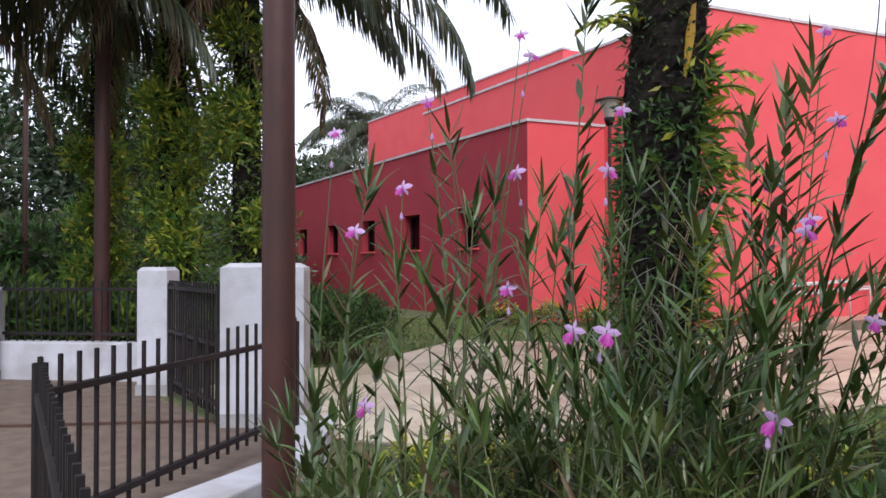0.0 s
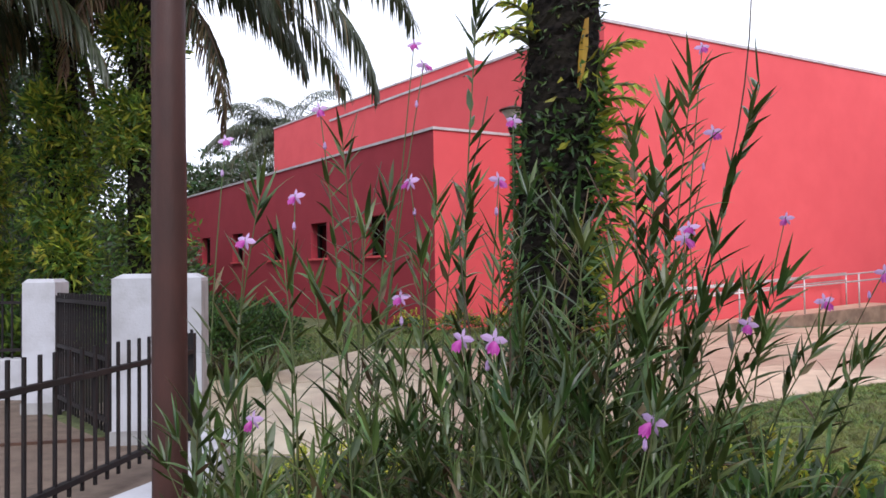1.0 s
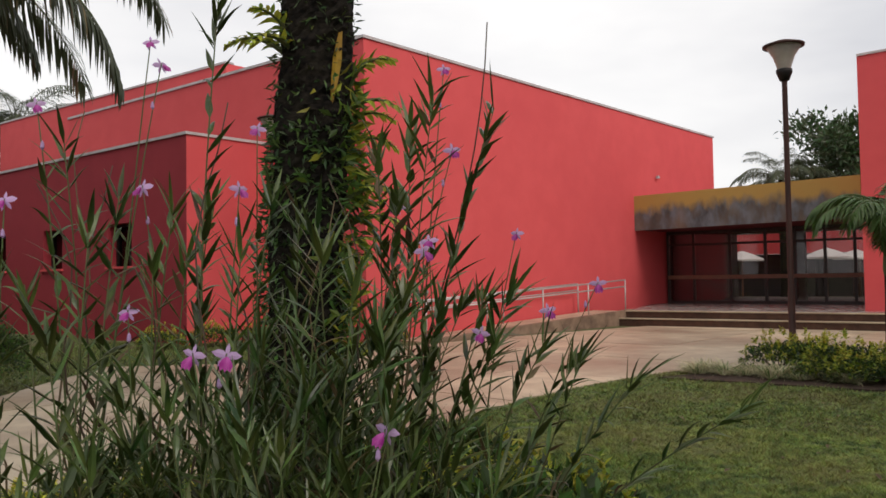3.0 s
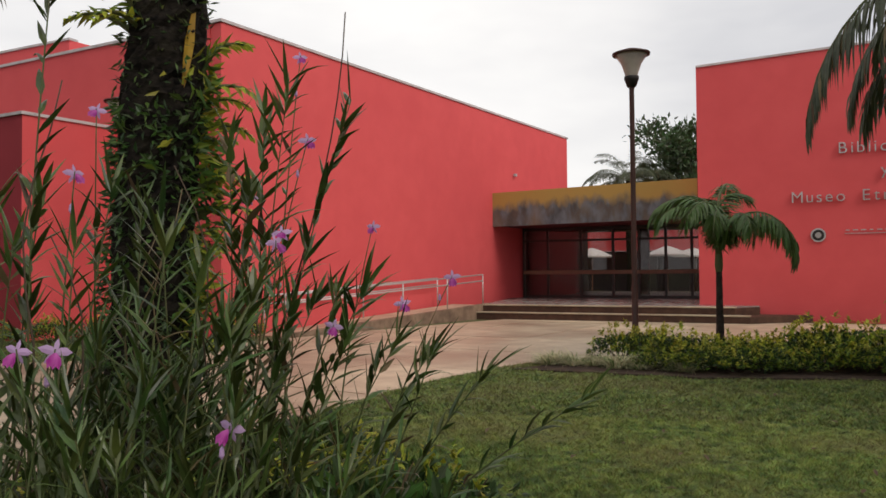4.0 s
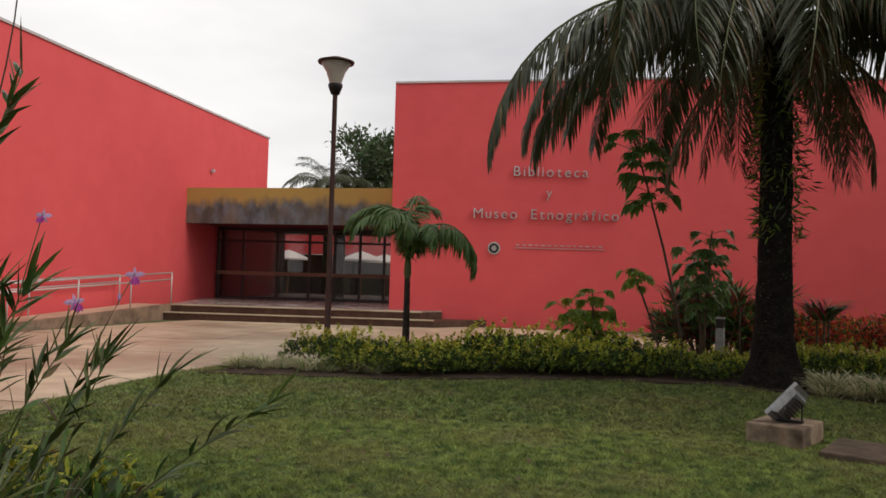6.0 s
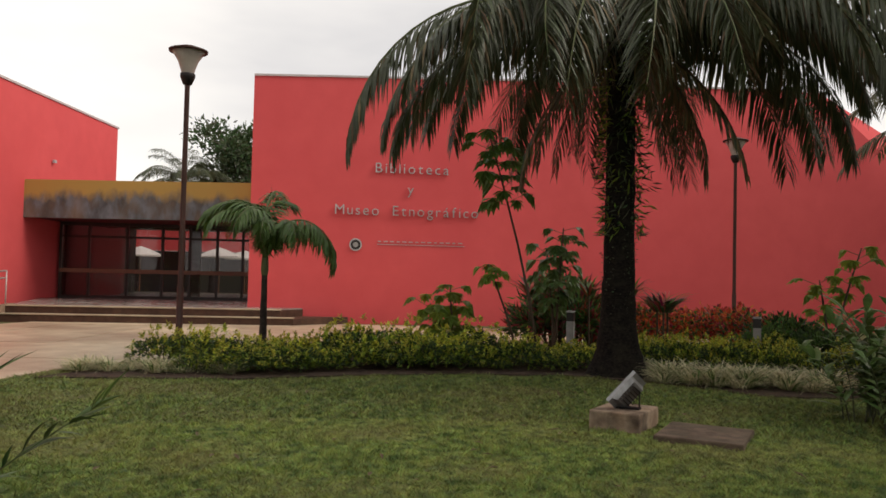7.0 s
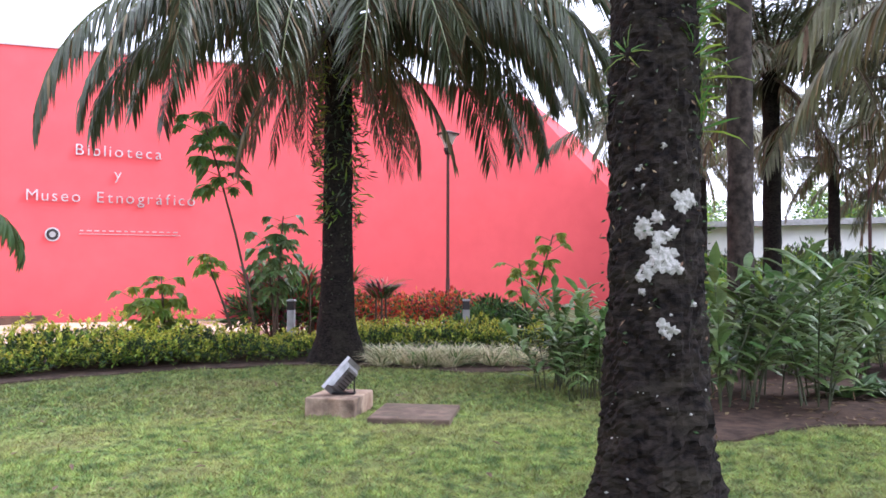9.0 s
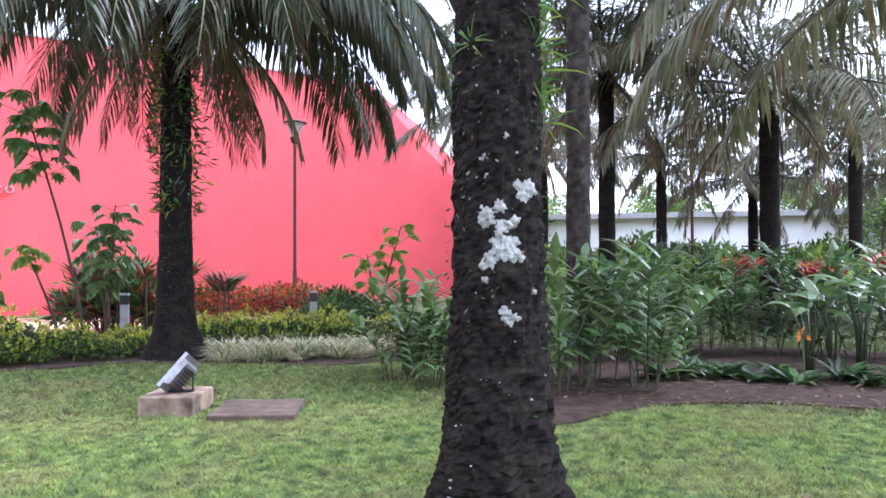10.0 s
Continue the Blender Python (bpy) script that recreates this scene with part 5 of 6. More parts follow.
# hedge and undergrowth behind the left fence
UNDER = shrub_mesh((0.9, 0.9, 0.6), 700, 0.22, 0.07, [TWIG, LEAF["green"], LEAF["dark"], LEAF["fern"]], 12)
for i in range(30):
    az, d = rnd(-34, -13), rnd(13, 19)
    shrub("undergrowth_bush", UNDER, left_at(az, d), "leafy green undergrowth below the palms", "shrub", "undergrowth", rnd(0.7, 1.3))

# ---- letters on the museum wall ----
BOARD = Matrix(((W[0], 0, W[1], 0), (W[1], 0, -W[0], 0), (0, 1, 0, 0), (0, 0, 0, 1)))
sign = thing("wall_sign", "raised silver letters on the red museum wall", "sign", (B0[0] + W[1] * 0.004, B0[1] - W[0] * 0.004, 0))


def letters(text, s0, s1, z, size):
    cells = []
    for ch in text:
        if ch == " ":
            cells.append((None, 0.55 * size, 0))
            continue
        cu = bpy.data.curves.new("glyph", "FONT")
        cu.body, cu.size, cu.extrude, cu.offset = ch, size, 0.03, -0.004
        tmp = bpy.data.objects.new("glyph", cu)
        scene.collection.objects.link(tmp)
        bpy.context.view_layer.update()
        me = bpy.data.meshes.new_from_object(tmp.evaluated_get(bpy.context.evaluated_depsgraph_get()))
        bpy.data.objects.remove(tmp)
        xs = [v.co.x for v in me.vertices]
        cells.append((me, max(xs) - min(xs), min(xs)))
    gap = (s1 - s0 - sum(c[1] for c in cells)) / (len(cells) - 1) if len(cells) > 1 else 0
    s = s0
    for me, wide, x0 in cells:
        if me:
            me.materials.clear()
            me.materials.append(LETTER)
            ob = new("letter", me)
            ob.parent = sign
            ob.matrix_basis = Matrix.Translation((W[0] * (s - x0) + W[1] * 0.05, W[1] * (s - x0) - W[0] * 0.05, z)) @ BOARD
        s += wide + gap


letters("Biblioteca", 3.70, 5.94, 4.61, 0.44)
letters("y", 4.69, 4.90, 3.98, 0.44)
letters("Museo Etnográfico", 2.51, 6.87, 3.31, 0.44)


def on_wall(s, z, off):
    return (W[0] * s + W[1] * off, W[1] * s - W[0] * off, z)


seal = Geo()
for k, r, m in ((0.0, 0.19, 0), (0.012, 0.15, 2), (0.02, 0.08, 1)):
    c = Vector(on_wall(3.15, 2.40, 0.01 + k))
    seal.tube([c, c + Vector((W[1] * 0.03, -W[0] * 0.03, 0))], r, 24, m)
part("round_emblem", seal, [LETTER, GREYWALL, FRAMEM], sign, "round grey metal emblem")
for i in range(14):
    s = 3.80 + i * 0.19
    part("writing_bar", Geo().box(on_wall(s + 0.07, 2.52, 0.012), (0.13 if i % 3 else 0.09, 0.012, 0.028), turn_w), LETTER, sign)
part("writing_bar", Geo().box(on_wall(5.14, 2.43, 0.012), (2.68, 0.015, 0.016), turn_w), LETTER, sign, "thin silver rule under small writing")

# ---- courtyard behind the glazed entrance ----
inside = thing("lobby", "dim lobby open to a courtyard beyond the glass", "room", kind="structure")
L0, L1 = along(D0, DEEP, 0.2)[:2], along(along(D0, W, 7.0), DEEP, 0.2)[:2]
M0, M1 = along(L0, DEEP, 9)[:2], along(L1, DEEP, 9)[:2]
# the lobby's own shade is put into the dark tones of floor and walls
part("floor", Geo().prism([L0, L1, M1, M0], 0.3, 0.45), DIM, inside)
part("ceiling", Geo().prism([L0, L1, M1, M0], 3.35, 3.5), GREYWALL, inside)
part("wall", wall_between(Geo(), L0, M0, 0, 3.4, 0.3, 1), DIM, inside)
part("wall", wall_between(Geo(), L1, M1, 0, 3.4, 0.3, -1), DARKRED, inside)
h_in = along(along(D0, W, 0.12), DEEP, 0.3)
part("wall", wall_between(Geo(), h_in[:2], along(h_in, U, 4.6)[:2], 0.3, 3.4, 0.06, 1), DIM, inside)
part("column", Geo().box((*along(along(D0, W, 3.8), DEEP, 4.0)[:2], 1.9), (0.4, 0.4, 2.9), turn_w), GREYWALL, inside, "grey concrete column")
court_wall = thing("courtyard_wall", "coral-red wall across the inner courtyard", "wall", kind="structure")
Q0, Q1 = along(along(D0, W, -18), DEEP, 24)[:2], along(along(D0, W, 14), DEEP, 24)[:2]
part("wall", wall_between(Geo(), Q0, Q1, 2.75, 6.5, 0.3, -1), RED, court_wall)
# lower wall set near-black to stand for shade below the red band
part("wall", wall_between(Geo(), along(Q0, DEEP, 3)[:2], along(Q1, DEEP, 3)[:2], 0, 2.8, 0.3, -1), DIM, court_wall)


def parasol(p):
    ob = thing("parasol", "open white parasol over a courtyard table", "parasol", (p[0], p[1], 0.3), group="courtyard parasols")
    part("canopy", Geo().lathe([(0.0, 2.45), (0.5, 2.28), (1.15, 1.98), (1.15, 1.9), (1.11, 1.96), (0.0, 2.38)], sides=8), surface("white_canvas", (0.8, 0.8, 0.78), (0.72, 0.72, 0.7), 3, 0.8, bump=0.05, leaf=0.3), ob)
    part("pole", Geo().tube([(0, 0, -0.3), (0, 0, 2.45)], 0.03, 8), WOODBAR, ob)


for s, k in ((2.75, 1.5), (5.5, 1.46), (6.4, 1.62)):
    p = along(D0, W, s)
    parasol((p[0] * k, p[1] * k))

# ---- floodlight on its block, slab, bollards ----
def floodlight(p):
    ob = thing("floodlight", "grey floodlight tilted on a small bracket", "floodlight", (p[0], p[1], 0.2))
    up_panel, lens = Vector((0.25, -0.62, 0.74)).normalized(), Vector((0.55, 0.72, 0.42))
    lens = (lens - up_panel * lens.dot(up_panel)).normalized()
    tilt = Matrix.Translation((0.0, 0.02, 0.2)) @ Matrix((up_panel, lens.cross(up_panel), lens)).transposed().to_4x4()
    g = Geo()
    g.box((0, 0, 0), (0.46, 0.27, 0.05))
    g.box((0, 0, -0.05), (0.28, 0.22, 0.06), taper=1.25)
    g.v = [tuple(tilt @ Vector(v)) for v in g.v]
    ALU = surface("weathered_aluminium", (0.34, 0.34, 0.34), (0.22, 0.22, 0.22), 10, 0.45, 0.6)
    ob.scale = (0.88, 0.88, 0.88)
    housing = part("housing", g, ALU, ob)
    for i in range(6):
        g = Geo().box((-0.1 + i * 0.04, 0, -0.1), (0.01, 0.2, 0.05))
        g.v = [tuple(tilt @ Vector(v)) for v in g.v]
        part("cooling_fin", g, FRAMEM, housing)
    g = Geo().box((0, 0, 0.034), (0.34, 0.25, 0.012))
    g.v = [tuple(tilt @ Vector(v)) for v in g.v]
    part("lens", g, FRAMEM, housing, "dark glass lens")
    for y in (-0.13, 0.13):
        part("bracket", Geo().box((0.02, y, 0.1), (0.03, 0.012, 0.2)), IRON, ob)
    part("foot", Geo().box((0.02, 0, 0.012), (0.12, 0.28, 0.02)), IRON, ob)


BLOCK = surface("stained_concrete", (0.40, 0.30, 0.215), (0.23, 0.15, 0.10), 7, 0.9, bump=0.6, bump_scale=60, stain=(0.05, 0.032, 0.022), stain_scale=3.6, stain_amount=0.95)
solid("concrete_block", Geo().box((8.36, 1.84, 0.085), (0.66, 0.52, 0.23), -0.12), BLOCK, "stained pale concrete block carrying the floodlight", "concrete block", bevel=0.015)
floodlight((8.32, 1.80))
solid("concrete_slab", Geo().box((8.16, 1.03, 0.02), (0.84, 0.8, 0.1), -0.06), surface("mossy_slab", (0.155, 0.105, 0.075), (0.08, 0.053, 0.037), 7, 0.95, bump=0.5, stain=(0.045, 0.045, 0.022), stain_scale=3), "worn brown concrete slab in the grass", "concrete slab", bevel=0.015)
for az in (74.35, 86.7):
    p = polar(az, 15.2)
    ob = thing("bollard", "square grey bollard light at the path", "bollard", (p[0], p[1], 0), group="bollards")
    part("post", Geo().box((0, 0, 0.36), (0.13, 0.13, 0.72)), GREYWALL, ob)
    part("head", Geo().box((0, 0, 0.8), (0.13, 0.13, 0.16)), FRAMEM, ob)
    part("cap", Geo().box((0, 0, 0.9), (0.15, 0.15, 0.03), taper=0.9), GREYWALL, ob)


# ---- saplings and bed plants ----
def lobed_leaf(g, p, d, size, mat=0):
    """A hand-shaped leaf of seven fingers on a drooping plane."""
    d = Vector(d).normalized()
    s = d.cross(Vector((0, 0, 1))).normalized()
    for k in (-1.5, -0.95, -0.45, 0, 0.45, 0.95, 1.5):
        way = d * math.cos(k) + s * math.sin(k) + Vector((0, 0, -0.25))
        leaf_quad(g, p, way, (0, 0, 1), size * (1 - 0.18 * abs(k)), size * 0.42, mat)


def sapling(at, stems, label, leaf=0.3, per=12, fill=0.9, mats=None):
    ob = thing("papaya_sapling", label, "sapling", (at[0], at[1], 0), group="saplings")
    for top, start in stems:
        top = Vector(top)
        pts = [Vector((top.x * t ** 1.3, top.y * t ** 1.3, top.z * t)) for t in (0, 0.25, 0.5, 0.75, 1)]
        part("stem", Geo().tube(pts, [0.03, 0.026, 0.022, 0.018, 0.012], 7), TWIG, ob, smooth=True)
        g = Geo()
        for i in range(per):
            t = start + (1 - start) * i / per
            k = min(int(t * 4), 3)
            p = pts[k].lerp(pts[k + 1], t * 4 - k)
            a = i * 2.4
            d = Vector((math.cos(a), math.sin(a), rnd(0.1, 0.6)))
            q = p + d * rnd(0.2, 0.5) * fill
            g.tube([p, q], 0.006, 4, 1, False)
            lobed_leaf(g, q, Vector((d.x, d.y, rnd(-1.6, -0.2))), leaf * rnd(0.7, 1.2))
        part("leaves", g, mats or [LEAF["green"], STALK], ob)


sapling(polar(72.1, 14.6), [((-0.3, 0.95, 4.2), 0.66)], "tall thin sapling with large lobed leaves at its top", 0.34, 26, 1.1)
sapling(polar(70.6, 15.2), [((-0.3, 0.5, 1.75), 0.8)], "slim sapling with a tuft of lobed leaves", 0.26, 9, 0.5, [LEAF["fern"], STALK])
sapling(polar(73.3, 15.6), [((0.1, -0.1, 2.5), 0.45), ((0.3, 0.3, 2.1), 0.4)], "bushy sapling with pale lobed leaves", 0.3, 24, 0.8, [LEAF["ginger"], STALK])
sapling(polar(66.0, 14.6), [((0.05, 0.1, 1.35), 0.35), ((-0.25, 0.35, 1.0), 0.4)], "low sapling with broad lobed leaves over the hedge", 0.32, 17, 0.8, [LEAF["fern"], STALK])
sapling(polar(91.2, 16.5), [((0.1, -0.5, 2.2), 0.6), ((0.1, 0.2, 1.6), 0.5)], "leaning sapling with yellow-green leaves", 0.26, 13, 0.8, [LEAF["fern"], STALK])

# dracaenas, crotons and red ixora at the wall
DRAC = [tuft_mesh(46, 0.62, 0.06, [LEAF["dark"], LEAF["red"], LEAF["green"]], 0.08, 1.2, 1.2) for _ in range(2)]
for i in range(24):
    az, d, z = rnd(71.3, 78.8), rnd(16.5, 18.2), rnd(0.1, 1.35)
    p = polar(az, d)
    ob = thing("dracaena", "dark red and green strap-leaved plant by the wall", "plant", (p[0], p[1], 0), group="wall plants")
    part("cane", Geo().tube([(0, 0, 0), (0.03, 0.02, z + 0.05)], 0.02, 6), TWIG, ob)
    part("leaf_head", random.choice(DRAC), None, ob, at=(0.03, 0.02, z))
WALLB = shrub_mesh((0.6, 0.6, 0.6), 520, 0.3, 0.06, [TWIG, LEAF["dark"], LEAF["green"], LEAF["red"], LEAF["dark"]], 14)
for az, d, k in ((71.8, 17.4, 1.5), (73.0, 17.0, 1.8), (74.2, 17.6, 1.9), (75.2, 17.2, 1.6), (73.6, 18.2, 2.3), (75.8, 18.0, 1.9)):
    shrub("wall_bush", WALLB, polar(az, d), "bushy dark red and green shrub before the museum wall", "shrub", "wall plants", k * 0.62)
for az, d in ((80.3, 15.6), (81.0, 15.9), (80.7, 15.3)):
    p = polar(az, d)
    ob = thing("dracaena", "green strap-leaved plant beside the palm", "plant", (p[0], p[1], 0), group="wall plants")
    part("cane", Geo().tube([(0, 0, 0), (0.02, 0.01, 0.95)], 0.02, 6), TWIG, ob)
    part("leaf_head", DRAC[0], None, ob, at=(0.02, 0.01, 0.92))
IXORA = [shrub_mesh((0.7, 0.7, 0.5), 900, 0.09, 0.05, [TWIG, LEAF["dark"], LEAF["orange"], LEAF["orange"], LEAF["red"], LEAF["orange"], LEAF["green"]]) for _ in range(2)]
for az in (78.4, 79.8, 81.2, 82.6, 84.0, 85.4, 86.6):
    shrub("ixora_bush", random.choice(IXORA), polar(az, 17.6 + rnd(-0.3, 0.3)), "ixora bush with orange-red flowers along the wall", "shrub", "ixora row", rnd(1.05, 1.22))
for az, d, s in ((87.5, 16.5, 1.0), (88.6, 17.2, 1.2), (89.8, 16.8, 1.1), (90.8, 16.2, 0.9)):
    shrub("low_shrub", random.choice(DARKSHRUB), polar(az, d), "dark green shrub before the museum wall", "shrub", "bed shrubs", s)


# ---- ginger plants ----
def ginger_meshes(stems, high, leaf_len):
    """The canes and the two-ranked leaves of one clump."""
    canes, blades = Geo(), Geo()
    for _ in range(stems):
        a, r = rnd(0, 6.28), rnd(0.02, 0.3)
        b = Vector((math.cos(a) * r, math.sin(a) * r, 0))
        h = high * rnd(0.55, 1.1)
        out = Vector((math.cos(a), math.sin(a), 0)) * rnd(0.15, 0.6) * h
        pts = [b + out * t ** 1.7 + Vector((0, 0, h * t * (1 - 0.15 * t))) for t in (0, 0.25, 0.5, 0.75, 1)]
        canes.tube(pts, [0.012, 0.011, 0.01, 0.008, 0.004], 5, 0, False)
        rank = rnd(0, 6.28)
        n = int(14 * h / 1.2)
        for i in range(n):
            t = 0.22 + 0.78 * i / n
            k = min(int(t * 4), 3)
            p = pts[k].lerp(pts[k + 1], t * 4 - k)
            aa = rank + math.pi * (i % 2) + rnd(-0.35, 0.35)
            d = Vector((math.cos(aa), math.sin(aa), rnd(0.15, 0.7) + 0.6 * t))
            blades.blade(p, d, (math.cos(aa), math.sin(aa), -0.5), leaf_len * rnd(0.7, 1.2), leaf_len * 0.28, rnd(0.6, 1.8), 4, 0.22, 0, 0.4)
    return canes.mesh("canes", GINGERSTALK), blades.mesh("leaves", LEAF["ginger"])


GINGER = [ginger_meshes(6, 1.65, 0.46) for _ in range(6)]
GSPOTS = [(94.5, 9.0), (95.8, 9.4), (93.2, 9.8), (92.2, 9.5), (94.2, 10.2), (103.6, 8.8), (104.8, 9.2), (105.9, 9.9), (109.5, 9.3), (110.4, 10.0), (104.2, 11.2), (107.2, 11.8), (110.6, 12.9), (112.4, 12.6),
          (113.9, 13.3), (115.6, 12.7), (117.4, 13.4), (119.3, 12.8), (121.2, 13.5), (123.4, 13.0), (126.5, 13.6), (129.5, 13.0)]
for az, d in GSPOTS:
    p = polar(az, d + ARM)
    ob = thing("ginger_plant", "clump of ginger with long glossy green leaves", "plant", (p[0], p[1], 0), rnd(0, 6.28), group="ginger bed")
    ob.scale = (rnd(0.85, 1.12) * (0.8 if az < 97 else 1.0),) * 3
    canes, blades = random.choice(GINGER)
    part("stalk", canes, None, ob)["kind"] = "stuff"
    part("foliage", blades, None, ob)
BROAD = [tuft_mesh(26, 0.5, 0.13, [LEAF["dark"], LEAF["ginger"]], 0.08, 0.7, 1.1) for _ in range(2)]
for az, d in ((112.6, 10.9), (113.8, 10.6), (114.9, 11.0), (116.6, 10.5), (117.8, 10.9), (119.0, 10.6), (121.8, 11.0), (123.4, 10.7), (125.2, 11.0), (127.0, 10.7), (111.2, 10.4)):
    shrub("broad_leaf_plant", random.choice(BROAD), polar(az, d + rnd(-0.2, 0.2)), "low plant with broad dark green leaves", "plant", "ginger bed", rnd(0.75, 1.1))
CORDY = [tuft_mesh(34, 0.5, 0.07, [LEAF["red"], LEAF["red"], LEAF["orange"]], 0.06, 1.3, 0.9) for _ in range(2)]
for i in range(12):
    az = 116.0 + (i % 2) * 1.1 + (i // 3) * 4.2 + rnd(-0.3, 0.3)
    p, k = polar(az, 14.5 + rnd(0, 2.0)), rnd(1.05, 1.35)
    ob = thing("cordyline", "red-leaved cordyline behind the ginger", "plant", (p[0], p[1], 0), rnd(0, 6), group="cordylines")
    part("cane", Geo().tube([(0, 0, 0), (0.02, 0.01, k)], 0.018, 6), TWIG, ob)
    part("leaf_head", random.choice(CORDY), None, ob, at=(0.02, 0.01, k - 0.03))
for az, d in ((120.0, 14.0), (119.5, 10.4)):
    p = polar(az, d)
    ob = thing("canna", "orange-flowered stalk among green leaves", "plant", (p[0], p[1], 0), group="cannas")
    part("stem", Geo().tube([(0, 0, 0), (0.02, 0.02, 1.3 if d > 12 else 0.55)], 0.01, 6), STALK, ob)
    g = Geo()
    clump_geo(g, (0.02, 0.02, 1.33 if d > 12 else 0.58), (0.035, 0.035, 0.07), 12, 0.08, 0.04)
    part("flower", g, surface("orange_petal", (0.75, 0.3, 0.02), (0.65, 0.2, 0.02), 6, 0.5, bump=0, leaf=0.3), ob)

# tall paddle-leaved plants at the bed's far end
def paddle_plant(at, high):
    ob = thing("paddle_leaf_plant", "tall plant with broad paddle-shaped green leaves", "plant", (at[0], at[1], 0), rnd(0, 6.28), group="ginger bed")
    for i in range(7):
        a, h = i * 2.4 + rnd(-0.3, 0.3), high * rnd(0.55, 0.8)
        out = Vector((math.cos(a), math.sin(a), 0))
        tip = out * rnd(0.1, 0.28) + Vector((0, 0, h))
        part("stalk", Geo().tube([out * 0.04, out * 0.06 + Vector((0, 0, h * 0.5)), tip], [0.02, 0.015, 0.009], 6), GINGERSTALK, ob, smooth=True)
        g = Geo()
        g.blade(tip, out * rnd(0.6, 1.6) + Vector((0, 0, 1)), (out.x, out.y, -0.4), rnd(0.42, 0.6), rnd(0.24, 0.32), rnd(0.9, 2.2), 7, 0.22, 0, 0.5)
        part("leaf", g, LEAF["ginger"], ob)


for az, d, high in ((119.9, 11.6, 1.35), (121.3, 12.0, 1.5), (122.9, 11.7, 1.45), (124.6, 11.4, 1.6), (126.3, 11.9, 1.5), (128.2, 11.6, 1.55)):
    paddle_plant(polar(az, d), high)

# hedges and a pale louvred building far behind the garden
for i in range(34):
    az, d = rnd(101, 134), rnd(17, 30)
    shrub("garden_bush", UNDER, polar(az, d), "green garden bush under the far palms", "shrub", "far bushes", rnd(0.8, 1.7))
for i in range(24):
    az, d = rnd(100, 134), rnd(28, 42)
    shrub("garden_bush", UNDER, polar(az, d), "tall leafy bush at the garden's far side", "shrub", "far bushes", rnd(1.2, 2.0))
LIMEWASH = surface("clean_white_limewash", (0.80, 0.79, 0.76), (0.72, 0.71, 0.68), 1.5, 0.8, bump=0.1)
far = thing("far_building", "long low white building with louvred openings", "building", (*polar(114, 46), 0), radians(246))
part("wall", Geo().box((0, 0, 1.9), (30, 0.4, 3.8)), LIMEWASH, far)
part("roof", Geo().box((0, 1.5, 3.95), (31, 5, 0.3)), GREYWALL, far)
for i in range(9):
    win = part("window", Geo().box((-14 + i * 3.5, -0.23, 1.5), (2.4, 0.06, 1.5)), FRAMEM, far)
    for k in range(7):
        part("slat", Geo().box((-14 + i * 3.5, -0.3, 0.85 + k * 0.21), (2.4, 0.08, 0.1)), LIMEWASH, win)
THICK = shrub_mesh((0.9, 0.9, 0.6), 2600, 0.1, 0.045, [TWIG, LEAF["dark"], LEAF["palm"], LEAF["green"]], 12)
for i in range(44):
    az, d = rnd(-42, -13.5), rnd(20, 42)
    shrub("thicket", THICK, left_at(az, d), "tall dark thicket beyond the palms", "shrub", "thickets", rnd(2.0, 3.4))

# ---- lichen and ferns on the near trunk ----
from mathutils.bvhtree import BVHTree

near_trunk = [o for o in bpy.data.objects if o.get("label", "").startswith("stout palm trunk")][0]
g = Geo()
away = math.atan2(0.74 - 0.04, -4.54 + 0.35)
bark_ob = [o for o in near_trunk.children if o.name.startswith("trunk")][0]
bark_tree = BVHTree.FromPolygons([v.co for v in bark_ob.data.vertices], [tuple(p.vertices) for p in bark_ob.data.polygons])


def on_bark(a, z):
    """A place on the bark and its normal, by the angle from the side that faces the lawn."""
    d = Vector((math.cos(away - a), math.sin(away - a), 0))
    p, n, _, _ = bark_tree.ray_cast(d * 1.5 + Vector((0, 0, z)), -d)
    return (p + d * 0.004 if p else d * 0.25 + Vector((0, 0, z))), d


def lichen_patch(z, a, size):
    k = 22
    off = rnd(0, 90)
    ring = []
    for rr in (0.45, 1.0):
        for i in range(k):
            b = 2 * math.pi * i / k
            r = size * rr * (1 + 0.75 * noise.noise(Vector((math.cos(b) * 1.6 + off, math.sin(b) * 1.6, 0))) + 0.5 * noise.noise(Vector((math.cos(b) * 5 + off, math.sin(b) * 5, 3))))
            p, d = on_bark(a + r * math.cos(b) / 0.23, z + r * math.sin(b))
            ring.append(p + d * (0.003 if rr < 1 else -0.004))
    c, d = on_bark(a, z)
    g.add([c + d * 0.004] + ring, [(0, i + 1, (i + 1) % k + 1) for i in range(k)] + [(i + 1, k + i + 1, k + (i + 1) % k + 1, (i + 1) % k + 1) for i in range(k)])


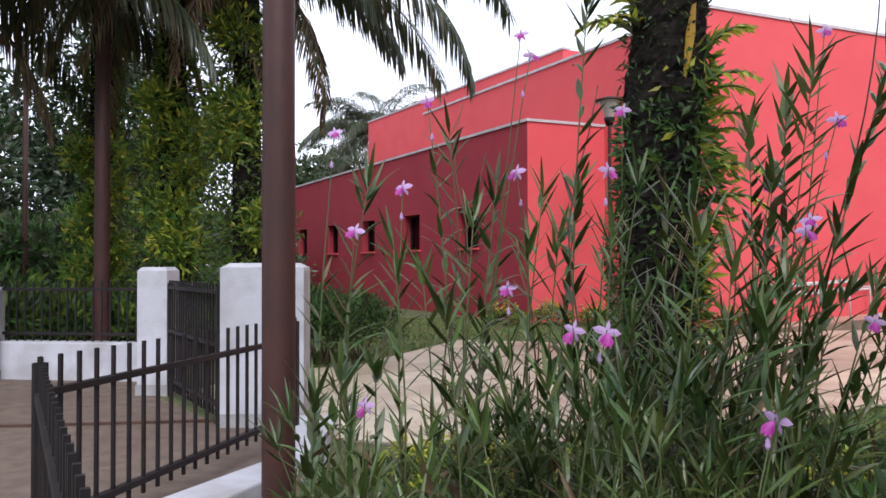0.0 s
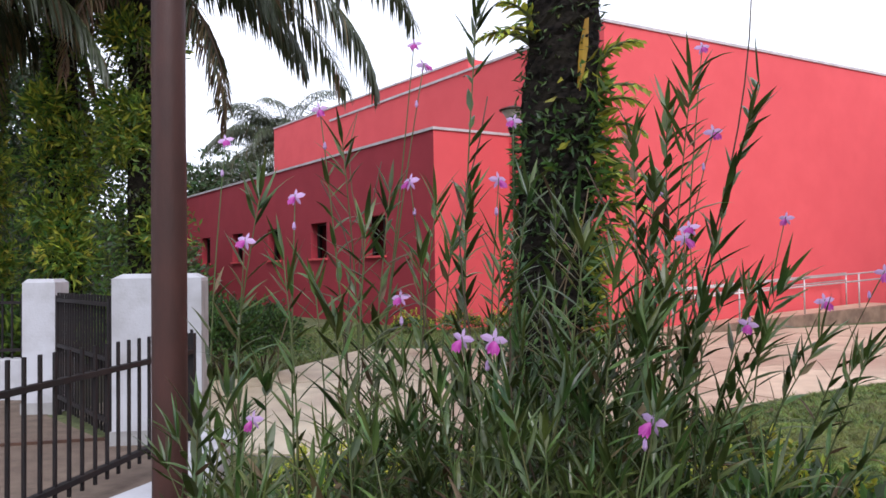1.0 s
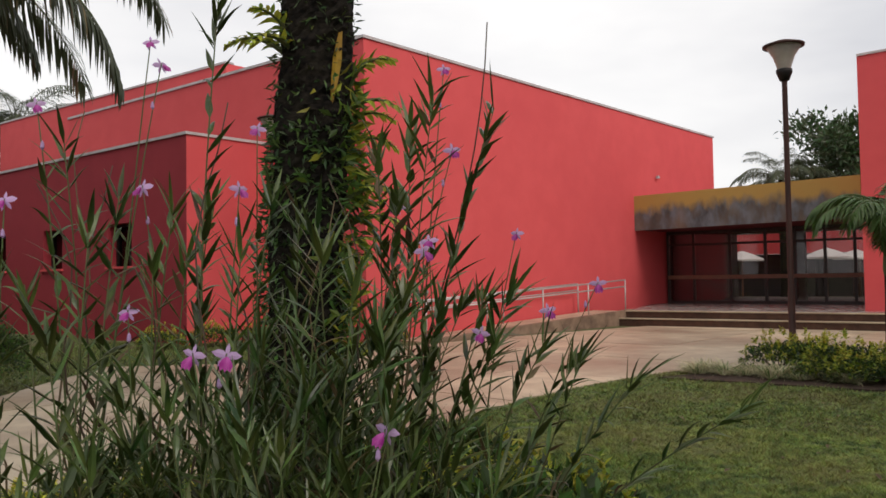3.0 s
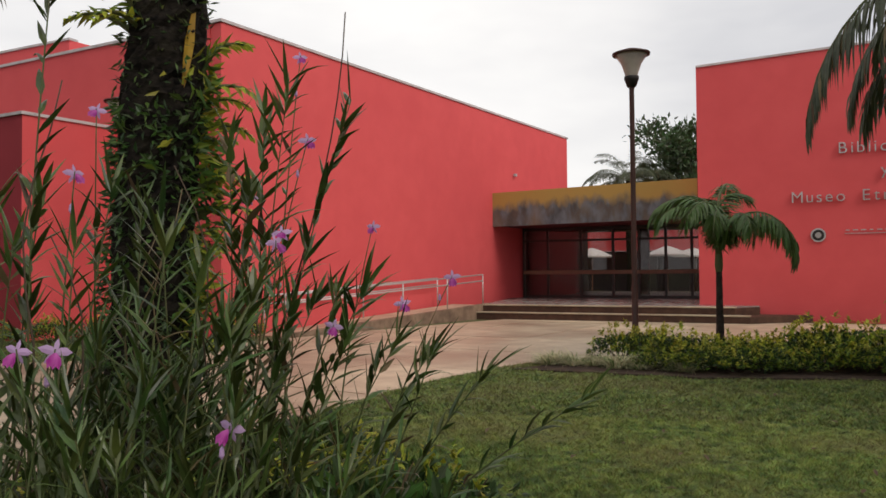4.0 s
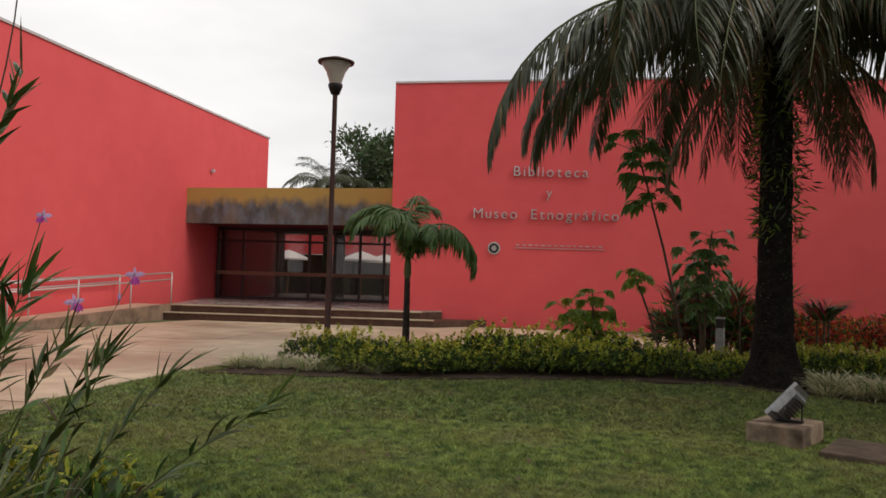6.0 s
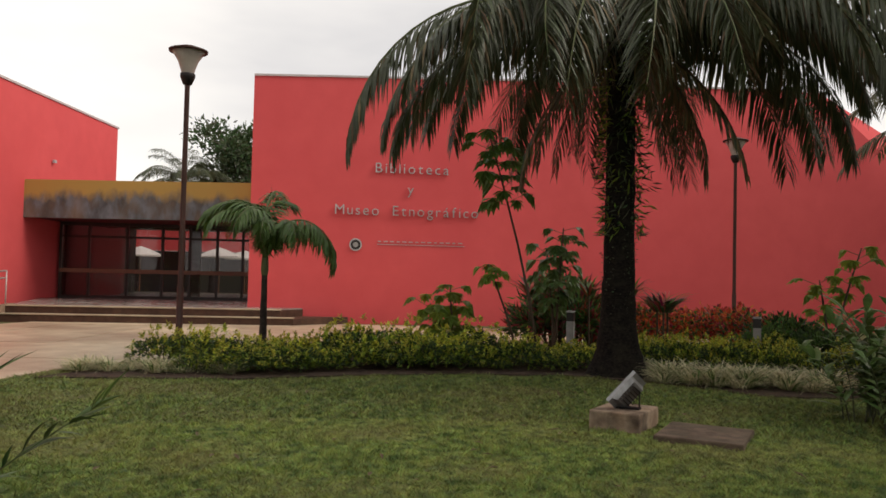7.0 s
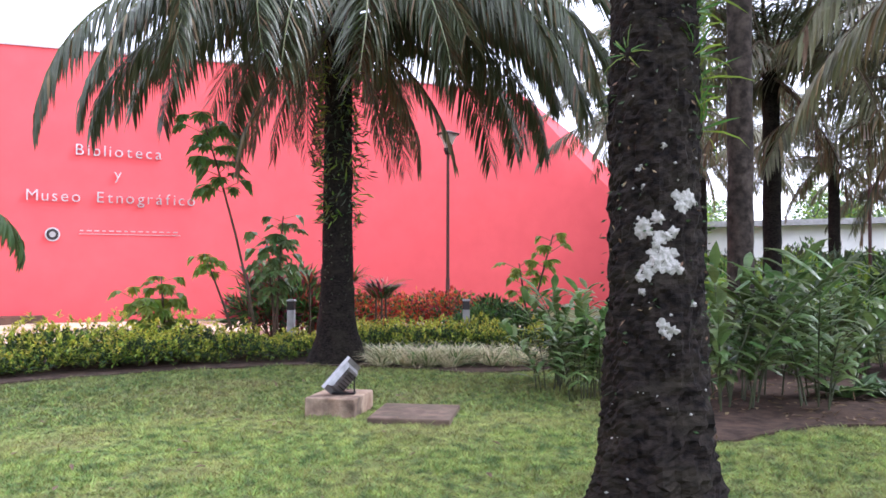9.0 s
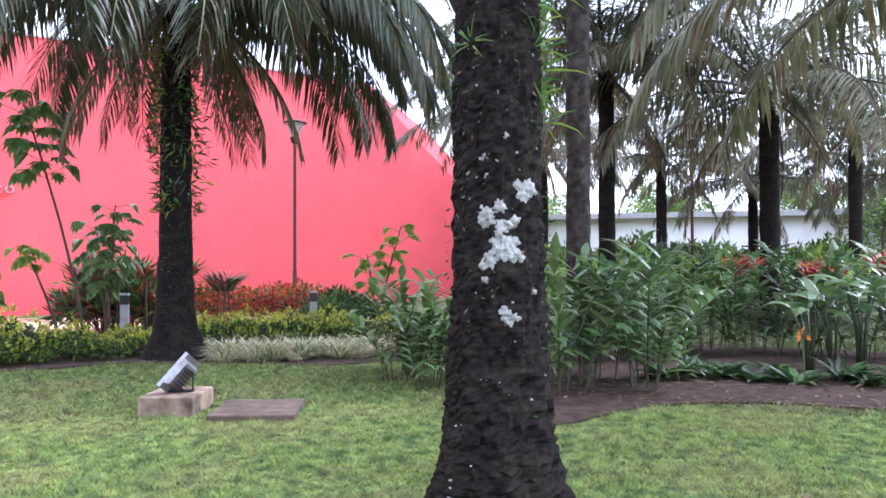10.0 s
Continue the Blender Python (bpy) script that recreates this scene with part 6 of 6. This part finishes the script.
for z, a, size in ((1.84, -0.75, 0.045), (1.80, -0.6, 0.035), (1.86, -0.45, 0.03), (1.75, 0.0, 0.035), (1.70, 0.2, 0.05), (1.64, -0.15, 0.05), (1.66, -0.32, 0.035), (1.57, -0.3, 0.035), (1.53, -0.05, 0.065), (1.49, -0.28, 0.055),
                   (1.50, 0.22, 0.05), (1.55, 0.05, 0.04), (1.20, -0.18, 0.045), (1.45, 0.32, 0.025), (2.0, 0.35, 0.025), (1.38, 0.3, 0.02), (0.3, 0.75, 0.025), (2.1, -0.2, 0.018),
                   (1.9, 0.3, 0.015), (1.33, -0.8, 0.02)):
    for _ in range(4):
        lichen_patch(z + rnd(-0.5, 0.5) * size, a + rnd(-2.5, 2.5) * size, size * rnd(0.35, 0.8))
for _ in range(55):
    lichen_patch(rnd(0.15, 3.3), rnd(-1.5, 1.5), rnd(0.002, 0.007))
part("lichen", g, LICHEN, near_trunk, "crusted white lichen patches")["kind"] = "stuff"
EPI = tuft_mesh(12, 0.36, 0.02, [LEAF["fern"], LEAF["green"], LEAF["green"]], 0.03, 0.7, 1.3)
for i in range(34):
    a, z = away + (rnd(0.9, 2.2) if i % 4 else rnd(-2.2, -0.2)), rnd(2.2, 3.4)
    f = part("epiphyte", EPI, None, near_trunk)
    f.location, f.rotation_euler, f.scale = (math.cos(a) * 0.22, math.sin(a) * 0.22, z), (rnd(-0.5, 0.5), rnd(0.5, 1.4), a), (rnd(0.3, 0.85) if i % 4 else rnd(0.22, 0.5),) * 3
climber(near_trunk, [LEAF["dark"], LEAF["dark"], LEAF["palm_dry"]], 0.2, 3.2, 0.235, 420, 0.035, 0.014, bulge=0.03)

big_palm = [o for o in bpy.data.objects if o.get("label", "").startswith("oil palm")][0]
climber(big_palm, [LEAF["dark"], LEAF["palm"], LEAF["fern"]], 2.2, 5.3, 0.22, 1000, 0.2, 0.035, bulge=0.28)
climber(big_palm, [LEAF["dark"], LEAF["palm"]], 0.2, 3.0, 0.23, 500, 0.05, 0.02, bulge=0.03)

# ---- fallen leaves and the lawn's blades ----
g = Geo()
for i in range(150):
    r, a = rnd(3.0, 11.0), radians(rnd(28, 125))
    p = (math.sin(a) * r, math.cos(a) * r, 0.05)
    leaf_quad(g, p, ball_dir() * Vector((1, 1, 0.15)), (0, 0, 1), rnd(0.06, 0.13), rnd(0.03, 0.05))
for i in range(420):
    r, a = rnd(8.6, 11.6), radians(rnd(101, 128))
    leaf_quad(g, (math.sin(a) * r, math.cos(a) * r, 0.045), ball_dir() * Vector((1, 1, 0.2)), (0, 0, 1), rnd(0.05, 0.16), rnd(0.02, 0.05))
solid("fallen_leaves", g, LEAF["palm_dry"], "dry brown leaves scattered on the lawn", "fallen leaves", kind="stuff")


def inside_poly(x, y, poly):
    hit, n = np.zeros(len(x), bool), len(poly)
    for i in range(n):
        (x0, y0), (x1, y1) = poly[i], poly[(i + 1) % n]
        c = ((y0 > y) != (y1 > y)) & (x < (x1 - x0) * (y - y0) / (y1 - y0 + 1e-12) + x0)
        hit ^= c
    return hit


def lawn(count, r0, r1, a0, a1, tall, wide, seed):
    rng = np.random.default_rng(seed)
    r = np.sqrt(rng.uniform(r0 * r0, r1 * r1, count))
    a = np.radians(rng.uniform(a0, a1, count))
    x, y = np.sin(a) * r, np.cos(a) * r
    ok = ~inside_poly(x, y, FORECOURT)
    ok &= ~inside_poly(x + 0.1 * np.sin(y * 8), y, HEDGE_BED)
    ok &= ~inside_poly(x + 0.14 * np.sin(y * 9) * np.sin(x * 5 + 1), y, GINGER_BED)
    x, y = x[ok], y[ok]
    n = len(x)
    clump = 0.75 + 0.36 * np.sin(x * 17 + 3 * np.sin(y * 6)) * np.sin(y * 15 + 3 * np.sin(x * 7)) + 0.2 * np.sin(x * 4.1 + y * 1.7) * np.sin(y * 3.3 - x)
    yaw, h, w = rng.uniform(0, 6.28, n), tall * clump * rng.uniform(0.5, 1.4, n), wide * rng.uniform(0.7, 1.3, n)
    lx, ly = rng.normal(0, 1.0, n) * tall, rng.normal(0, 1.0, n) * tall
    v = np.empty((n, 3, 3))
    v[:, 0] = np.stack([x - np.cos(yaw) * w, y - np.sin(yaw) * w, 0 * x], 1)
    v[:, 1] = np.stack([x + np.cos(yaw) * w, y + np.sin(yaw) * w, 0 * x], 1)
    v[:, 2] = np.stack([x + lx, y + ly, h], 1)
    me = bpy.data.meshes.new("lawn_grass")
    me.vertices.add(3 * n)
    me.vertices.foreach_set("co", v.ravel())
    me.loops.add(3 * n)
    me.loops.foreach_set("vertex_index", np.arange(3 * n, dtype=np.int32))
    me.polygons.add(n)
    me.polygons.foreach_set("loop_start", np.arange(0, 3 * n, 3, dtype=np.int32))
    me.update(calc_edges=True)
    me.validate()
    me.materials.append(BLADE)
    return tagged(new("lawn_grass", me), "short mown grass blades of the lawn", "grass", kind="stuff")


lawn(16000, 3.2, 13.5, 24, 132, 0.065, 0.007, 7)
lawn(430000, 3.2, 8.5, 22, 132, 0.036, 0.006, 1)
lawn(280000, 8.5, 14.0, 20, 132, 0.045, 0.009, 2)
lawn(60000, 11.5, 22.0, -12, 14, 0.06, 0.009, 3)
lawn(90000, 13.0, 24.0, 101, 131, 0.06, 0.011, 4)

# ---- concrete panels of the forecourt ----
ca, sa = U
for i in range(-8, 12):
    for j in range(-8, 10):
        poly = list(FORECOURT)
        x0, x1, y0, y1 = i * 2.6 + 0.01, i * 2.6 + 2.588, j * 2.4 + 8.01, j * 2.4 + 10.388
        for a, b, c in ((ca, sa, x1), (-ca, -sa, -x0), (-sa, ca, y1), (sa, -ca, -y0)):
            poly = clip_poly(poly, a, b, c) if len(poly) > 2 else []
        if len(poly) > 2:
            part("concrete_panel", Geo().prism(poly, 0.0, 0.026 + rnd(-0.003, 0.003)), CONCRETE, court)
